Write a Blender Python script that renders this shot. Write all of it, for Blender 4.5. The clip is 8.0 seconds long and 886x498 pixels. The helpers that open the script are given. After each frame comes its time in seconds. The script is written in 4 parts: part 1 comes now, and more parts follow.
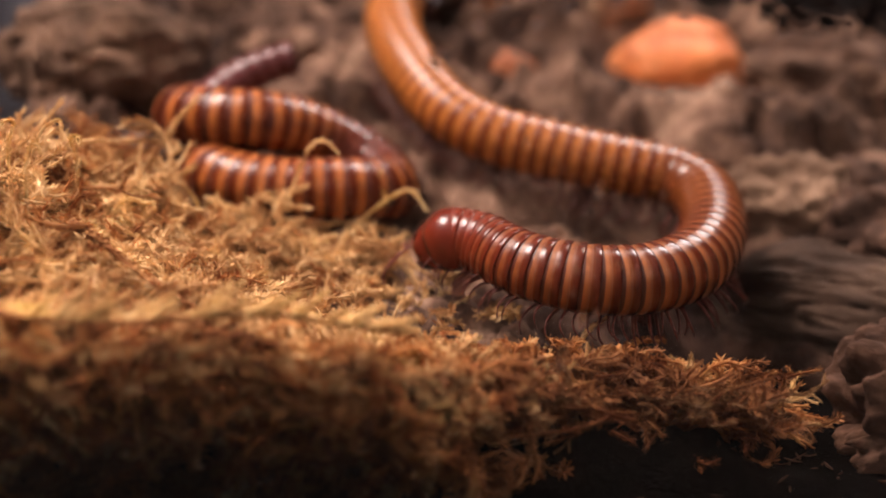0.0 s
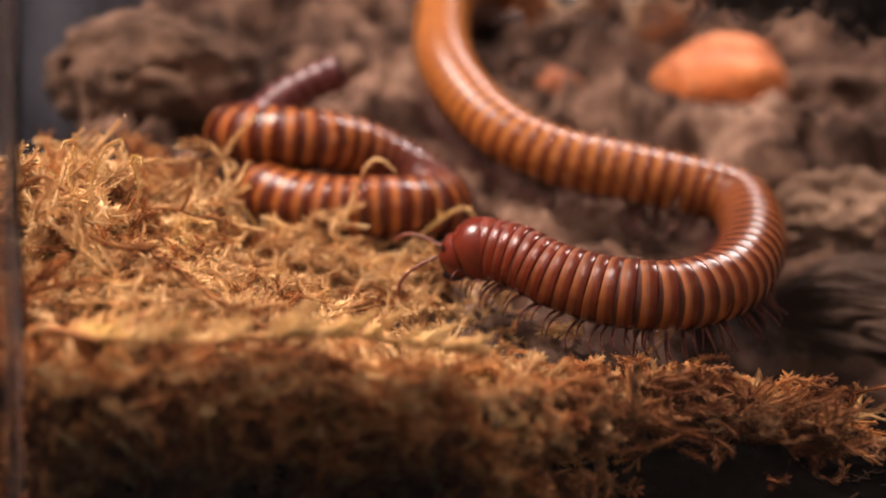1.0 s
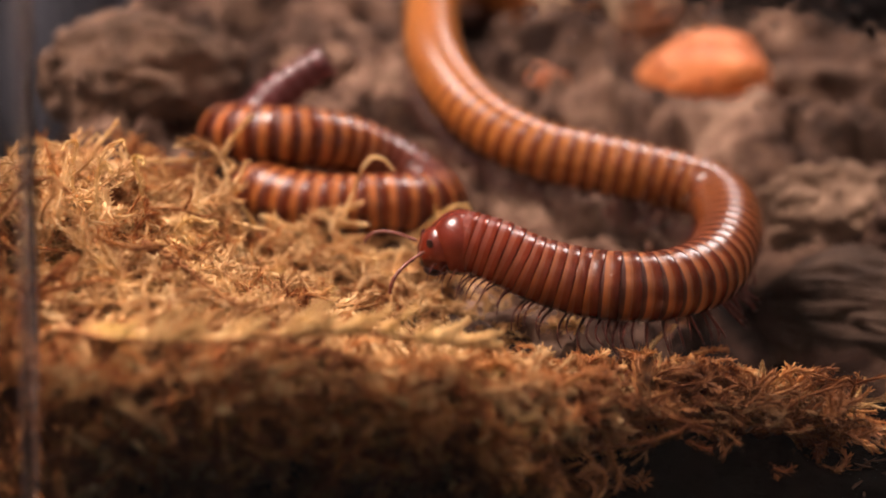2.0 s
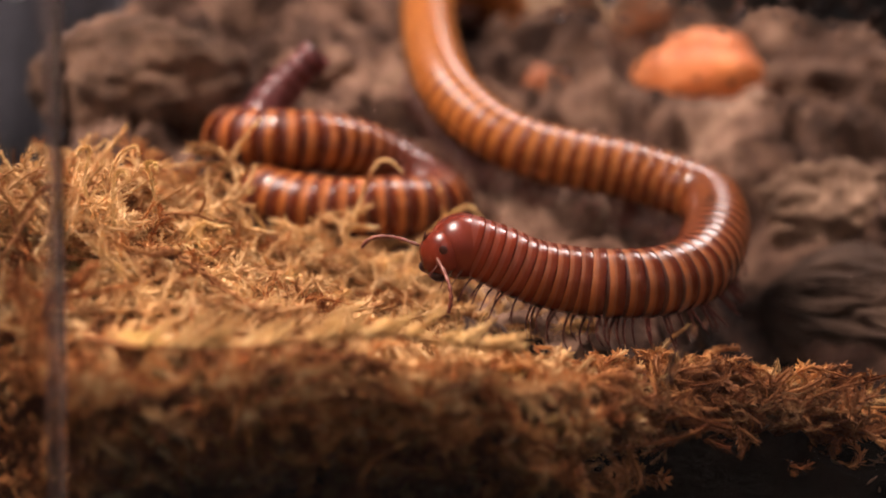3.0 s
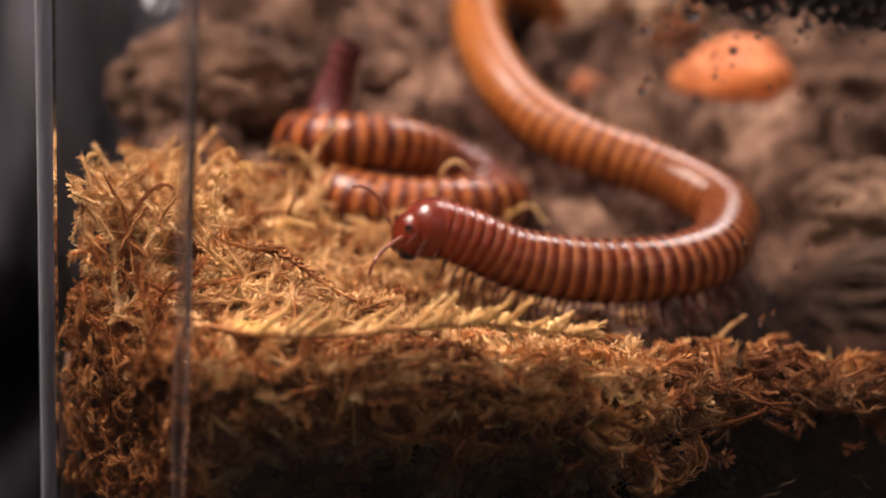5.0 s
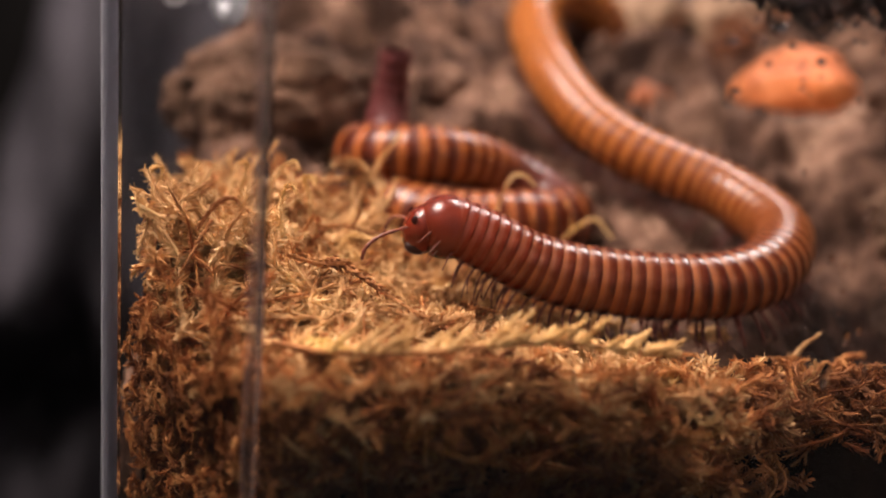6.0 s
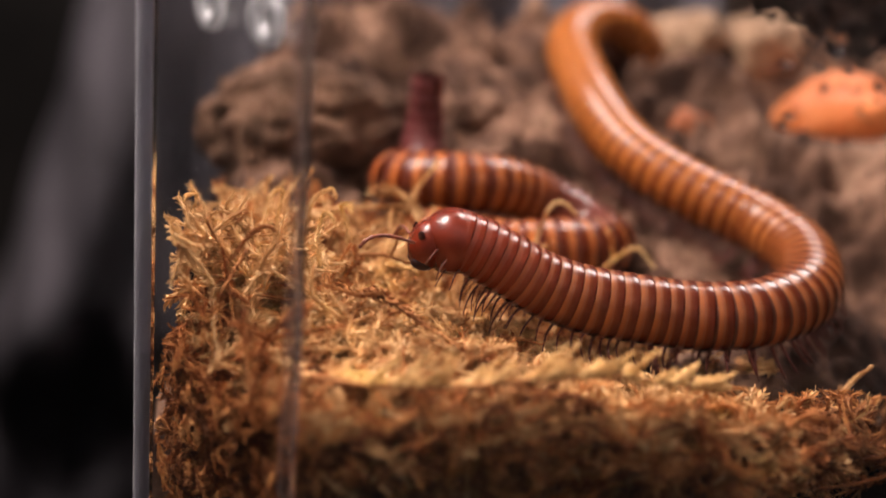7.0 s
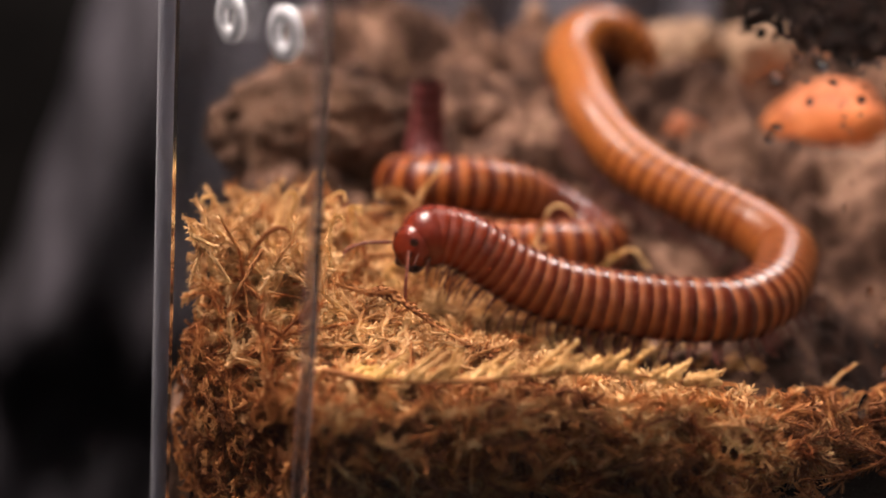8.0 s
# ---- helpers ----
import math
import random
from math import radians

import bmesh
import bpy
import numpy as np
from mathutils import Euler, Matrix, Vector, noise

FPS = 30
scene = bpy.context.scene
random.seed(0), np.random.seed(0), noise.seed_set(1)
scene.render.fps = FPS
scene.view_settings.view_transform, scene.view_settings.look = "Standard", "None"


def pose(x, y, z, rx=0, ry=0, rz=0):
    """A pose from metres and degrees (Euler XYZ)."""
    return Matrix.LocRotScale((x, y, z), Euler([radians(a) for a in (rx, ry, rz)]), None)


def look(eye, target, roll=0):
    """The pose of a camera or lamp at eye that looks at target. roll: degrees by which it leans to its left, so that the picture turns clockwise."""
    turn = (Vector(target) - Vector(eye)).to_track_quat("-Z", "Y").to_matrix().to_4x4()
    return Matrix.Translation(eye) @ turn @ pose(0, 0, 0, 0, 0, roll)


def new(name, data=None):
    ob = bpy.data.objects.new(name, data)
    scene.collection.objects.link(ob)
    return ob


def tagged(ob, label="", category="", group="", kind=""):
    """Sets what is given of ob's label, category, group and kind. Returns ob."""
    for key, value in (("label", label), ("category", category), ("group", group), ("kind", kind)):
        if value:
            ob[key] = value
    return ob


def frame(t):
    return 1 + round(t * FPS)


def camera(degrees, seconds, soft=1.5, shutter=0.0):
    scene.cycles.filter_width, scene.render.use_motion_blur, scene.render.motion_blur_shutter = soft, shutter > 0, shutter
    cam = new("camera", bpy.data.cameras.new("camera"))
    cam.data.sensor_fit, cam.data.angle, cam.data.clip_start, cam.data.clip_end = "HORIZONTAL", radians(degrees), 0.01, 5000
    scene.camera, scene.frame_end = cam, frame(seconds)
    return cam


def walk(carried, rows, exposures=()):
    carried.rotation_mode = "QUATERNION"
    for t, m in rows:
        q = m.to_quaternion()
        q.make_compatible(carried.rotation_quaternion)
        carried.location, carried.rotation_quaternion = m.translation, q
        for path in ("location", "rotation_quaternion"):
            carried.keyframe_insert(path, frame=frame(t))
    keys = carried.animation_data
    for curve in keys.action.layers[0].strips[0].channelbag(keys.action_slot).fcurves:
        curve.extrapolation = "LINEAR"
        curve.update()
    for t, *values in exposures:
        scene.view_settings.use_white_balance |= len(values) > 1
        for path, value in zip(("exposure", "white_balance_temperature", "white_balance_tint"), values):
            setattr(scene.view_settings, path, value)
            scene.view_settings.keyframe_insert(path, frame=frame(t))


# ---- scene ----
MM = 0.001
cam = camera(36.0, 8.0)
cam.data.dof.use_dof = True
cam.data.dof.focus_distance = 0.1755
cam.data.dof.aperture_fstop = 8.6
cam.data.dof.aperture_blades = 0
# seconds, place in metres, turn in degrees
PATH = [
    (0.0, 0.00002, -0.16070, 0.08845, 69.905, -5.171, 1.882),
    (0.5, -0.00307, -0.16006, 0.08862, 70.511, -4.988, 1.863),
    (1.0, -0.00746, -0.16034, 0.08771, 70.624, -4.702, 1.972),
    (1.5, -0.01068, -0.16099, 0.08721, 70.668, -4.690, 1.114),
    (3.0, -0.02074, -0.16137, 0.08735, 70.781, -4.624, -1.719),
    (3.5, -0.02372, -0.16280, 0.08683, 70.504, -4.655, -2.248),
    (4.0, -0.02511, -0.17010, 0.08966, 70.880, -4.802, -2.711),
    (4.2, -0.02680, -0.17123, 0.08992, 70.753, -4.728, -2.312),
    (5.3, -0.03614, -0.17329, 0.09022, 70.772, -4.839, -2.269),
    (5.5, -0.03753, -0.17215, 0.09009, 70.845, -4.686, -1.859),
    (6.0, -0.03900, -0.16880, 0.08893, 71.112, -4.597, -1.114),
    (6.5, -0.03999, -0.16586, 0.08793, 71.725, -4.539, -0.577),
    (7.0, -0.04065, -0.16429, 0.08769, 72.148, -4.292, -0.048),
    (7.5, -0.04115, -0.16663, 0.08842, 72.318, -4.197, 0.203),
    (8.0, -0.04235, -0.17239, 0.09082, 72.018, -4.631, -0.192),
]
walk(cam, [(t, pose(*row)) for t, *row in PATH])

# ---- light: a dim hall and two ceiling lamps over the case ----
world = bpy.data.worlds.new("world")
scene.world = world
world.use_nodes = True
world.node_tree.nodes["Background"].inputs[0].default_value = (0.9, 0.82, 0.78, 1)
world.node_tree.nodes["Background"].inputs[1].default_value = 0.010
scene.view_settings.exposure = -0.12


def area_lamp(name, eye, target, size, watts, colour):
    data = bpy.data.lights.new(name, "AREA")
    data.shape, data.size, data.size_y, data.energy, data.color = "RECTANGLE", size[0], size[1], watts, colour
    ob = new(name, data)
    ob.matrix_world = look(eye, target)
    return ob


area_lamp("ceiling_lamp", (-0.19, 0.075, 0.36), (-0.03, 0.02, 0.02), (0.14, 0.10), 3.4, (1.0, 0.85, 0.78))
area_lamp("ceiling_lamp", (0.13, 0.38, 0.52), (0.02, 0.06, 0.03), (0.30, 0.15), 5.9, (1.0, 0.875, 0.835))


# ---- materials ----
def material(name):
    mat = bpy.data.materials.new(name)
    mat.use_nodes = True
    tree = mat.node_tree
    return mat, tree, tree.nodes["Principled BSDF"]


def link(tree, a, b):
    tree.links.new(a, b)


def ramp(tree, stops, fac):
    node = tree.nodes.new("ShaderNodeValToRGB")
    while len(node.color_ramp.elements) < len(stops):
        node.color_ramp.elements.new(0.5)
    for e, (p, c) in zip(node.color_ramp.elements, stops):
        e.position, e.color = p, (*c, 1)
    link(tree, fac, node.inputs[0])
    return node.outputs[0]


def noise_node(tree, scale, detail=4.0, rough=0.6, coord="Object", stretch=None, dist=0.0):
    tc = tree.nodes.new("ShaderNodeTexCoord")
    n = tree.nodes.new("ShaderNodeTexNoise")
    n.inputs["Scale"].default_value, n.inputs["Detail"].default_value = scale, detail
    n.inputs["Roughness"].default_value, n.inputs["Distortion"].default_value = rough, dist
    out = tc.outputs[coord]
    if stretch:
        mp = tree.nodes.new("ShaderNodeMapping")
        mp.inputs["Scale"].default_value = stretch
        link(tree, out, mp.inputs[0])
        out = mp.outputs[0]
    link(tree, out, n.inputs["Vector"])
    return n.outputs["Fac"]


def mix_col(tree, fac, a, b, mode="MIX"):
    n = tree.nodes.new("ShaderNodeMix")
    n.data_type, n.blend_type = "RGBA", mode
    for sock, v in ((n.inputs[0], fac), (n.inputs[6], a), (n.inputs[7], b)):
        if isinstance(v, (int, float)):
            sock.default_value = v
        elif isinstance(v, tuple):
            sock.default_value = (*v, 1)
        else:
            link(tree, v, sock)
    return n.outputs[2]


def bump(tree, shader, height, strength, dist):
    b = tree.nodes.new("ShaderNodeBump")
    b.inputs["Strength"].default_value, b.inputs["Distance"].default_value = strength, dist
    link(tree, height, b.inputs["Height"])
    link(tree, b.outputs[0], shader.inputs["Normal"])


def island(tree):
    g = tree.nodes.new("ShaderNodeNewGeometry")
    return g.outputs["Random Per Island"]


def shade_patch(tree, col, shade_at, tint):
    """A ragged patch of painted shade over a colour, given by its middle and its radius along x, y, z, in metres."""
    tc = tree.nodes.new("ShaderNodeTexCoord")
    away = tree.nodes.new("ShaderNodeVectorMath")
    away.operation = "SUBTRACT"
    away.inputs[1].default_value = shade_at[0]
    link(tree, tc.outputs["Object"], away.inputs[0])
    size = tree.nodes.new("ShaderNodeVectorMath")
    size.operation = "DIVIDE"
    size.inputs[1].default_value = shade_at[1]
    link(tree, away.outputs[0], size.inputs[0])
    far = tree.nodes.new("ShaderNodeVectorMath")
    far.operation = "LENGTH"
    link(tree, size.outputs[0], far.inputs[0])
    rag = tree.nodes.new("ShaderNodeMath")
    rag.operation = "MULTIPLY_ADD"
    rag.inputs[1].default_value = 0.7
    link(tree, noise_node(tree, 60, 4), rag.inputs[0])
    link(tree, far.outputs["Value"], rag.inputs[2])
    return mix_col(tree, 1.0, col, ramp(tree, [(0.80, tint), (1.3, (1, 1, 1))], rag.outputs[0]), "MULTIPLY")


def surface(name, stops, scale, rough=0.7, bump_scale=None, bump_dist=0.0003, stretch=None, spec=0.3, bump_strength=0.8, shade_at=None):
    mat, tree, sh = material(name)
    a = noise_node(tree, scale, 8, 0.65, stretch=stretch, dist=0.3)
    stops = [(p, (r, g * 0.90, b * 0.83)) for p, (r, g, b) in stops]
    col = ramp(tree, stops, a)
    big = noise_node(tree, scale * 0.25, 3, 0.5)
    col = mix_col(tree, 0.75, col, ramp(tree, [(0.36, (0.28, 0.25, 0.24)), (0.62, (1.0, 1.0, 1.0))], big), "MULTIPLY")
    # shade in a hollow, put into the base colour
    if shade_at:
        col = shade_patch(tree, col, shade_at, (0.20, 0.16, 0.15))
    link(tree, col, sh.inputs["Base Color"])
    sh.inputs["Roughness"].default_value = rough
    sh.inputs["Specular IOR Level"].default_value = spec
    bump(tree, sh, noise_node(tree, bump_scale or scale * 3, 8, 0.7, stretch=stretch), bump_strength, bump_dist)
    return mat


# bark's colour also holds the shade of the hollow right of the moss
M_BARK = surface("bark", [(0.28, (0.014, 0.007, 0.005)), (0.43, (0.065, 0.036, 0.026)), (0.56, (0.20, 0.122, 0.088)), (0.74, (0.47, 0.32, 0.235))], 90, 0.85, 500, 0.0006, spec=0.1, shade_at=((0.040, 0.028, 0.010), (0.032, 0.036, 0.04)))
M_WOOD = surface("dark_wood", [(0.3, (0.02, 0.012, 0.010)), (0.55, (0.075, 0.048, 0.036)), (0.8, (0.20, 0.135, 0.10))], 200, 0.85, 700, 0.0006, stretch=(0.2, 0.5, 1), spec=0.1)
# soil tone lowered to near-black, to carry the shade under the moss ledge
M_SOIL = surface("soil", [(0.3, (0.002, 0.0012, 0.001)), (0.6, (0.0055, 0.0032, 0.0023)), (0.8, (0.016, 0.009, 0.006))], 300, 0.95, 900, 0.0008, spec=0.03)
M_CRUMB = surface("soil_crumb", [(0.3, (0.015, 0.008, 0.007)), (0.6, (0.06, 0.03, 0.022)), (0.8, (0.14, 0.075, 0.05))], 500, 0.45, 1500, 0.0003)
M_FUNGUS = surface("fungus", [(0.3, (0.27, 0.175, 0.115)), (0.7, (0.55, 0.39, 0.26))], 150, 0.8, 600, 0.0003)
M_KNOT = surface("knot_wood", [(0.3, (0.10, 0.062, 0.043)), (0.5, (0.24, 0.155, 0.108)), (0.75, (0.40, 0.275, 0.195))], 120, 0.85, 500, 0.0005, spec=0.1)
M_HUMP = surface("brown_bark", [(0.3, (0.035, 0.019, 0.013)), (0.52, (0.13, 0.078, 0.053)), (0.8, (0.27, 0.17, 0.12))], 130, 0.85, 500, 0.0009, spec=0.1)
M_RED_BARK = surface("red_bark", [(0.3, (0.025, 0.012, 0.009)), (0.55, (0.115, 0.062, 0.042)), (0.8, (0.30, 0.175, 0.12))], 130, 0.85, 500, 0.0009, spec=0.1)
M_CARROT = surface("carrot", [(0.3, (0.78, 0.19, 0.045)), (0.7, (0.95, 0.36, 0.12))], 180, 0.5, 700, 0.0003, spec=0.4)
M_SCRAP = surface("dried_carrot", [(0.3, (0.30, 0.085, 0.03)), (0.7, (0.52, 0.19, 0.075))], 220, 0.6, 700, 0.0003)
M_CLOTH = surface("cloth", [(0.35, (0.10, 0.104, 0.128)), (0.65, (0.22, 0.228, 0.285))], 14, 0.9, 800, 0.0005, spec=0.1)
M_TABLE = surface("table", [(0.3, (0.012, 0.012, 0.013)), (0.7, (0.025, 0.024, 0.024))], 20, 0.6, 300, 0.0002)


def moss_material(name, stops, shade_at=None):
    mat, tree, sh = material(name)
    stops = [(p, (r, g * 0.90, b * 0.83)) for p, (r, g, b) in stops]
    blend = tree.nodes.new("ShaderNodeMix")
    blend.inputs[0].default_value = 0.78
    link(tree, island(tree), blend.inputs[2])
    wide = ramp(tree, [(0.3, (0, 0, 0)), (0.7, (1, 1, 1))], noise_node(tree, 260, 3))
    link(tree, wide, blend.inputs[3])
    col = ramp(tree, stops, blend.outputs[0])
    patch = ramp(tree, [(0.32, (0.50, 0.35, 0.25)), (0.50, (1, 1, 1)), (0.62, (1.12, 1.12, 1.05)), (0.74, (0.92, 1.05, 0.72))], noise_node(tree, 95, 3))
    col = mix_col(tree, 0.9, col, patch, "MULTIPLY")
    # shade over the bank's right front, put into the leaf colour
    if shade_at:
        col = shade_patch(tree, col, shade_at, (0.30, 0.23, 0.21))
    link(tree, col, sh.inputs["Base Color"])
    sh.inputs["Roughness"].default_value = 0.75
    sh.inputs["Specular IOR Level"].default_value = 0.1
    thin = tree.nodes.new("ShaderNodeBsdfTranslucent")
    link(tree, col, thin.inputs["Color"])
    both = tree.nodes.new("ShaderNodeMixShader")
    both.inputs[0].default_value = 0.15
    link(tree, sh.outputs[0], both.inputs[1])
    link(tree, thin.outputs[0], both.inputs[2])
    link(tree, both.outputs[0], tree.nodes["Material Output"].inputs["Surface"])
    return mat


# golden moss, with the shade at its right front painted in
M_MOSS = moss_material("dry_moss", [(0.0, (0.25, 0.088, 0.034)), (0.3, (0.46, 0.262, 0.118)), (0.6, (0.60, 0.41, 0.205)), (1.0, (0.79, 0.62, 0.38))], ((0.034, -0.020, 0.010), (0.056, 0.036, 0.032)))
# a redder moss; its darker stops also hold shade low in the bank
M_BROWN_MOSS = moss_material("old_moss", [(0.0, (0.12, 0.040, 0.017)), (0.35, (0.34, 0.132, 0.046)), (0.7, (0.53, 0.275, 0.11)), (1.0, (0.68, 0.44, 0.22))], ((0.034, -0.020, 0.010), (0.056, 0.036, 0.032)))
# darkest copy of the moss: shade low in the bank as colour
M_SHADE_MOSS = moss_material("dead_moss", [(0.0, (0.07, 0.029, 0.015)), (0.5, (0.21, 0.088, 0.038)), (1.0, (0.40, 0.20, 0.088))])
M_FROND = moss_material("pale_moss", [(0.0, (0.44, 0.24, 0.09)), (0.5, (0.63, 0.43, 0.19)), (1.0, (0.79, 0.61, 0.34))])
M_SPLINTER = moss_material("splinter", [(0.0, (0.03, 0.015, 0.010)), (0.6, (0.08, 0.045, 0.03)), (1.0, (0.22, 0.14, 0.10))])
M_STEM = moss_material("moss_stem", [(0.0, (0.24, 0.09, 0.035)), (1.0, (0.46, 0.24, 0.10))])


def ring_material(name, tan, dark, red, pale):
    """Glossy shell. The band runs along the ring's own x axis; the object colour says how red, and how pale, the ring is."""
    mat, tree, sh = material(name)
    tc = tree.nodes.new("ShaderNodeTexCoord")
    sep = tree.nodes.new("ShaderNodeSeparateXYZ")
    link(tree, tc.outputs["Object"], sep.inputs[0])
    wob = noise_node(tree, 500, 2)
    mr = tree.nodes.new("ShaderNodeMapRange")
    mr.inputs["From Min"].default_value, mr.inputs["From Max"].default_value = -0.0016, 0.0016
    link(tree, sep.outputs[0], mr.inputs[0])
    ad = tree.nodes.new("ShaderNodeMath")
    ad.operation = "MULTIPLY_ADD"
    ad.inputs[1].default_value, ad.inputs[2].default_value = 0.12, -0.06
    link(tree, wob, ad.inputs[0])
    su = tree.nodes.new("ShaderNodeMath")
    link(tree, mr.outputs[0], su.inputs[0])
    link(tree, ad.outputs[0], su.inputs[1])
    info = tree.nodes.new("ShaderNodeObjectInfo")
    sc = tree.nodes.new("ShaderNodeSeparateColor")
    link(tree, info.outputs["Color"], sc.inputs[0])
    sh2 = tree.nodes.new("ShaderNodeMath")
    sh2.operation = "MULTIPLY_ADD"
    sh2.inputs[1].default_value = 0.12
    link(tree, sc.outputs[1], sh2.inputs[0])
    link(tree, su.outputs[0], sh2.inputs[2])
    su = sh2
    mid = tuple(0.6 * a + 0.4 * b for a, b in zip(dark, tan))
    band = ramp(tree, [(0.05, dark), (0.35, dark), (0.58, mid), (0.74, tan), (0.845, tan), (0.895, tuple(0.6 * v for v in dark))], su.outputs[0])
    link(tree, ramp(tree, [(0.40, (0.22, 0.22, 0.22)), (0.72, (0.38, 0.38, 0.38))], su.outputs[0]), sh.inputs["Roughness"])
    # a paler, softer band, mixed in by the object colour's green
    pale_band = ramp(tree, [(0.05, pale[0]), (0.35, pale[0]), (0.62, pale[1]), (0.86, pale[1]), (0.91, pale[0])], su.outputs[0])
    band = mix_col(tree, sc.outputs[1], band, pale_band)
    col = mix_col(tree, sc.outputs[0], band, red)
    col = mix_col(tree, 0.5, col, ramp(tree, [(0.35, (0.72, 0.66, 0.62)), (0.65, (1, 1, 1))], noise_node(tree, 260, 4)), "MULTIPLY")
    link(tree, col, sh.inputs["Base Color"])
    sh.inputs["Specular IOR Level"].default_value = 0.32
    sh.inputs["Coat Weight"].default_value = 0.0
    sh.inputs["Coat Roughness"].default_value = 0.25
    bump(tree, sh, noise_node(tree, 1100, 5, 0.65, stretch=(0.3, 1, 1)), 0.18, 0.0001)
    return mat


M_RING = ring_material("banded_shell", (0.235, 0.070, 0.0145), (0.074, 0.0125, 0.005), (0.135, 0.0165, 0.005), ((0.17, 0.036, 0.009), (0.43, 0.145, 0.026)))
M_RING_DARK = ring_material("dark_banded_shell", (0.29, 0.084, 0.014), (0.085, 0.0145, 0.006), (0.075, 0.013, 0.009), ((0.115, 0.02, 0.007), (0.34, 0.10, 0.018)))
M_RING_TIP = ring_material("dusky_shell", (0.13, 0.035, 0.03), (0.07, 0.016, 0.016), (0.10, 0.024, 0.023), ((0.10, 0.03, 0.03), (0.16, 0.05, 0.04)))


def plain(name, colour, rough=0.4, spec=0.5, coat=0.0):
    mat, tree, sh = material(name)
    col = mix_col(tree, 0.6, colour, ramp(tree, [(0.35, (0.7, 0.65, 0.6)), (0.65, (1, 1, 1))], noise_node(tree, 500, 4)), "MULTIPLY")
    link(tree, col, sh.inputs["Base Color"])
    sh.inputs["Roughness"].default_value, sh.inputs["Specular IOR Level"].default_value, sh.inputs["Coat Weight"].default_value = rough, spec, coat
    return mat


M_JAW = plain("jaw_shell", (0.03, 0.006, 0.005), 0.4, 0.3)
M_HEAD = plain("head_shell", (0.125, 0.0138, 0.0045), 0.26, 0.4, 0.08)
M_LEG = plain("leg_shell", (0.10, 0.019, 0.011), 0.4, 0.3)
M_FEELER = plain("feeler_shell", (0.17, 0.04, 0.022), 0.4)
M_EYE = plain("eye", (0.035, 0.007, 0.005), 0.25)

M_ACRYLIC, _t, _s = material("acrylic")
_s.inputs["Base Color"].default_value = (0.96, 0.97, 0.98, 1)
_s.inputs["Roughness"].default_value = 0.02
_s.inputs["Transmission Weight"].default_value = 1.0
_s.inputs["IOR"].default_value = 1.49
M_EDGE, _t, _s = material("sawn_acrylic_edge")
_s.inputs["Roughness"].default_value = 0.35
_s.inputs["Subsurface Weight"].default_value = 1.0
_s.inputs["Subsurface Radius"].default_value = (1, 1, 1)
_s.inputs["Subsurface Scale"].default_value = 0.005
link(_t, ramp(_t, [(0.3, (0.24, 0.235, 0.265)), (0.7, (0.34, 0.335, 0.37))], noise_node(_t, 200, 4, stretch=(1, 1, 0.1))), _s.inputs["Base Color"])
M_HOLE, _t, _s = material("ground_acrylic")
_s.inputs["Base Color"].default_value = (0.30, 0.30, 0.31, 1)
_s.inputs["Subsurface Weight"].default_value = 1.0
_s.inputs["Subsurface Radius"].default_value = (1, 1, 1)
_s.inputs["Subsurface Scale"].default_value = 0.004
_s.inputs["Roughness"].default_value = 0.5
M_SEAM, _t, _s = material("seam")
_s.inputs["Base Color"].default_value = (0.36, 0.23, 0.20, 1)
_s.inputs["Roughness"].default_value = 0.5
_s.inputs["Transmission Weight"].default_value = 0.3
_s.inputs["Subsurface Weight"].default_value = 0.0
_s.inputs["Subsurface Radius"].default_value = (1, 1, 1)
_s.inputs["Subsurface Scale"].default_value = 0.003
_s.inputs["Alpha"].default_value = 0.32
M_WATER, _t, _s = material("water")
_s.inputs["Base Color"].default_value = (0.97, 0.97, 0.97, 1)
_s.inputs["Roughness"].default_value = 0.0
_s.inputs["Transmission Weight"].default_value = 1.0
_s.inputs["IOR"].default_value = 1.33


# ---- mesh helpers ----
def mesh_object(name, verts, faces, mat, parent=None, smooth=True):
    me = bpy.data.meshes.new(name)
    me.from_pydata([tuple(v) for v in verts], [], [tuple(f) for f in faces])
    if smooth:
        me.polygons.foreach_set("use_smooth", [True] * len(me.polygons))
    me.materials.append(mat)
    ob = new(name, me)
    if parent:
        ob.parent = parent
    return ob


def part(name, bm, mat, parent, label="", smooth=True):
    me = bpy.data.meshes.new(name)
    bm.to_mesh(me)
    bm.free()
    if smooth:
        me.polygons.foreach_set("use_smooth", [True] * len(me.polygons))
    me.materials.append(mat)
    ob = new(name, me)
    ob.parent = parent
    if label:
        tagged(ob, label)
    return ob


def tube(points, radii, sides=8, cap=True):
    """Vertices and faces of a tube along points."""
    pts = [Vector(p) for p in points]
    verts, faces = [], []
    side = None
    for i, p in enumerate(pts):
        t = (pts[min(i + 1, len(pts) - 1)] - pts[max(i - 1, 0)]).normalized()
        if side is None:
            side = t.orthogonal().normalized()
        side = (side - t * side.dot(t)).normalized()
        up = t.cross(side)
        for k in range(sides):
            a = 2 * math.pi * k / sides
            verts.append(p + (side * math.cos(a) + up * math.sin(a)) * radii[i])
    for i in range(len(pts) - 1):
        for k in range(sides):
            a, b = i * sides + k, i * sides + (k + 1) % sides
            faces.append((a, b, b + sides, a + sides))
    if cap:
        faces.append(tuple(range(sides))[::-1])
        faces.append(tuple(range((len(pts) - 1) * sides, len(pts) * sides)))
    return verts, faces


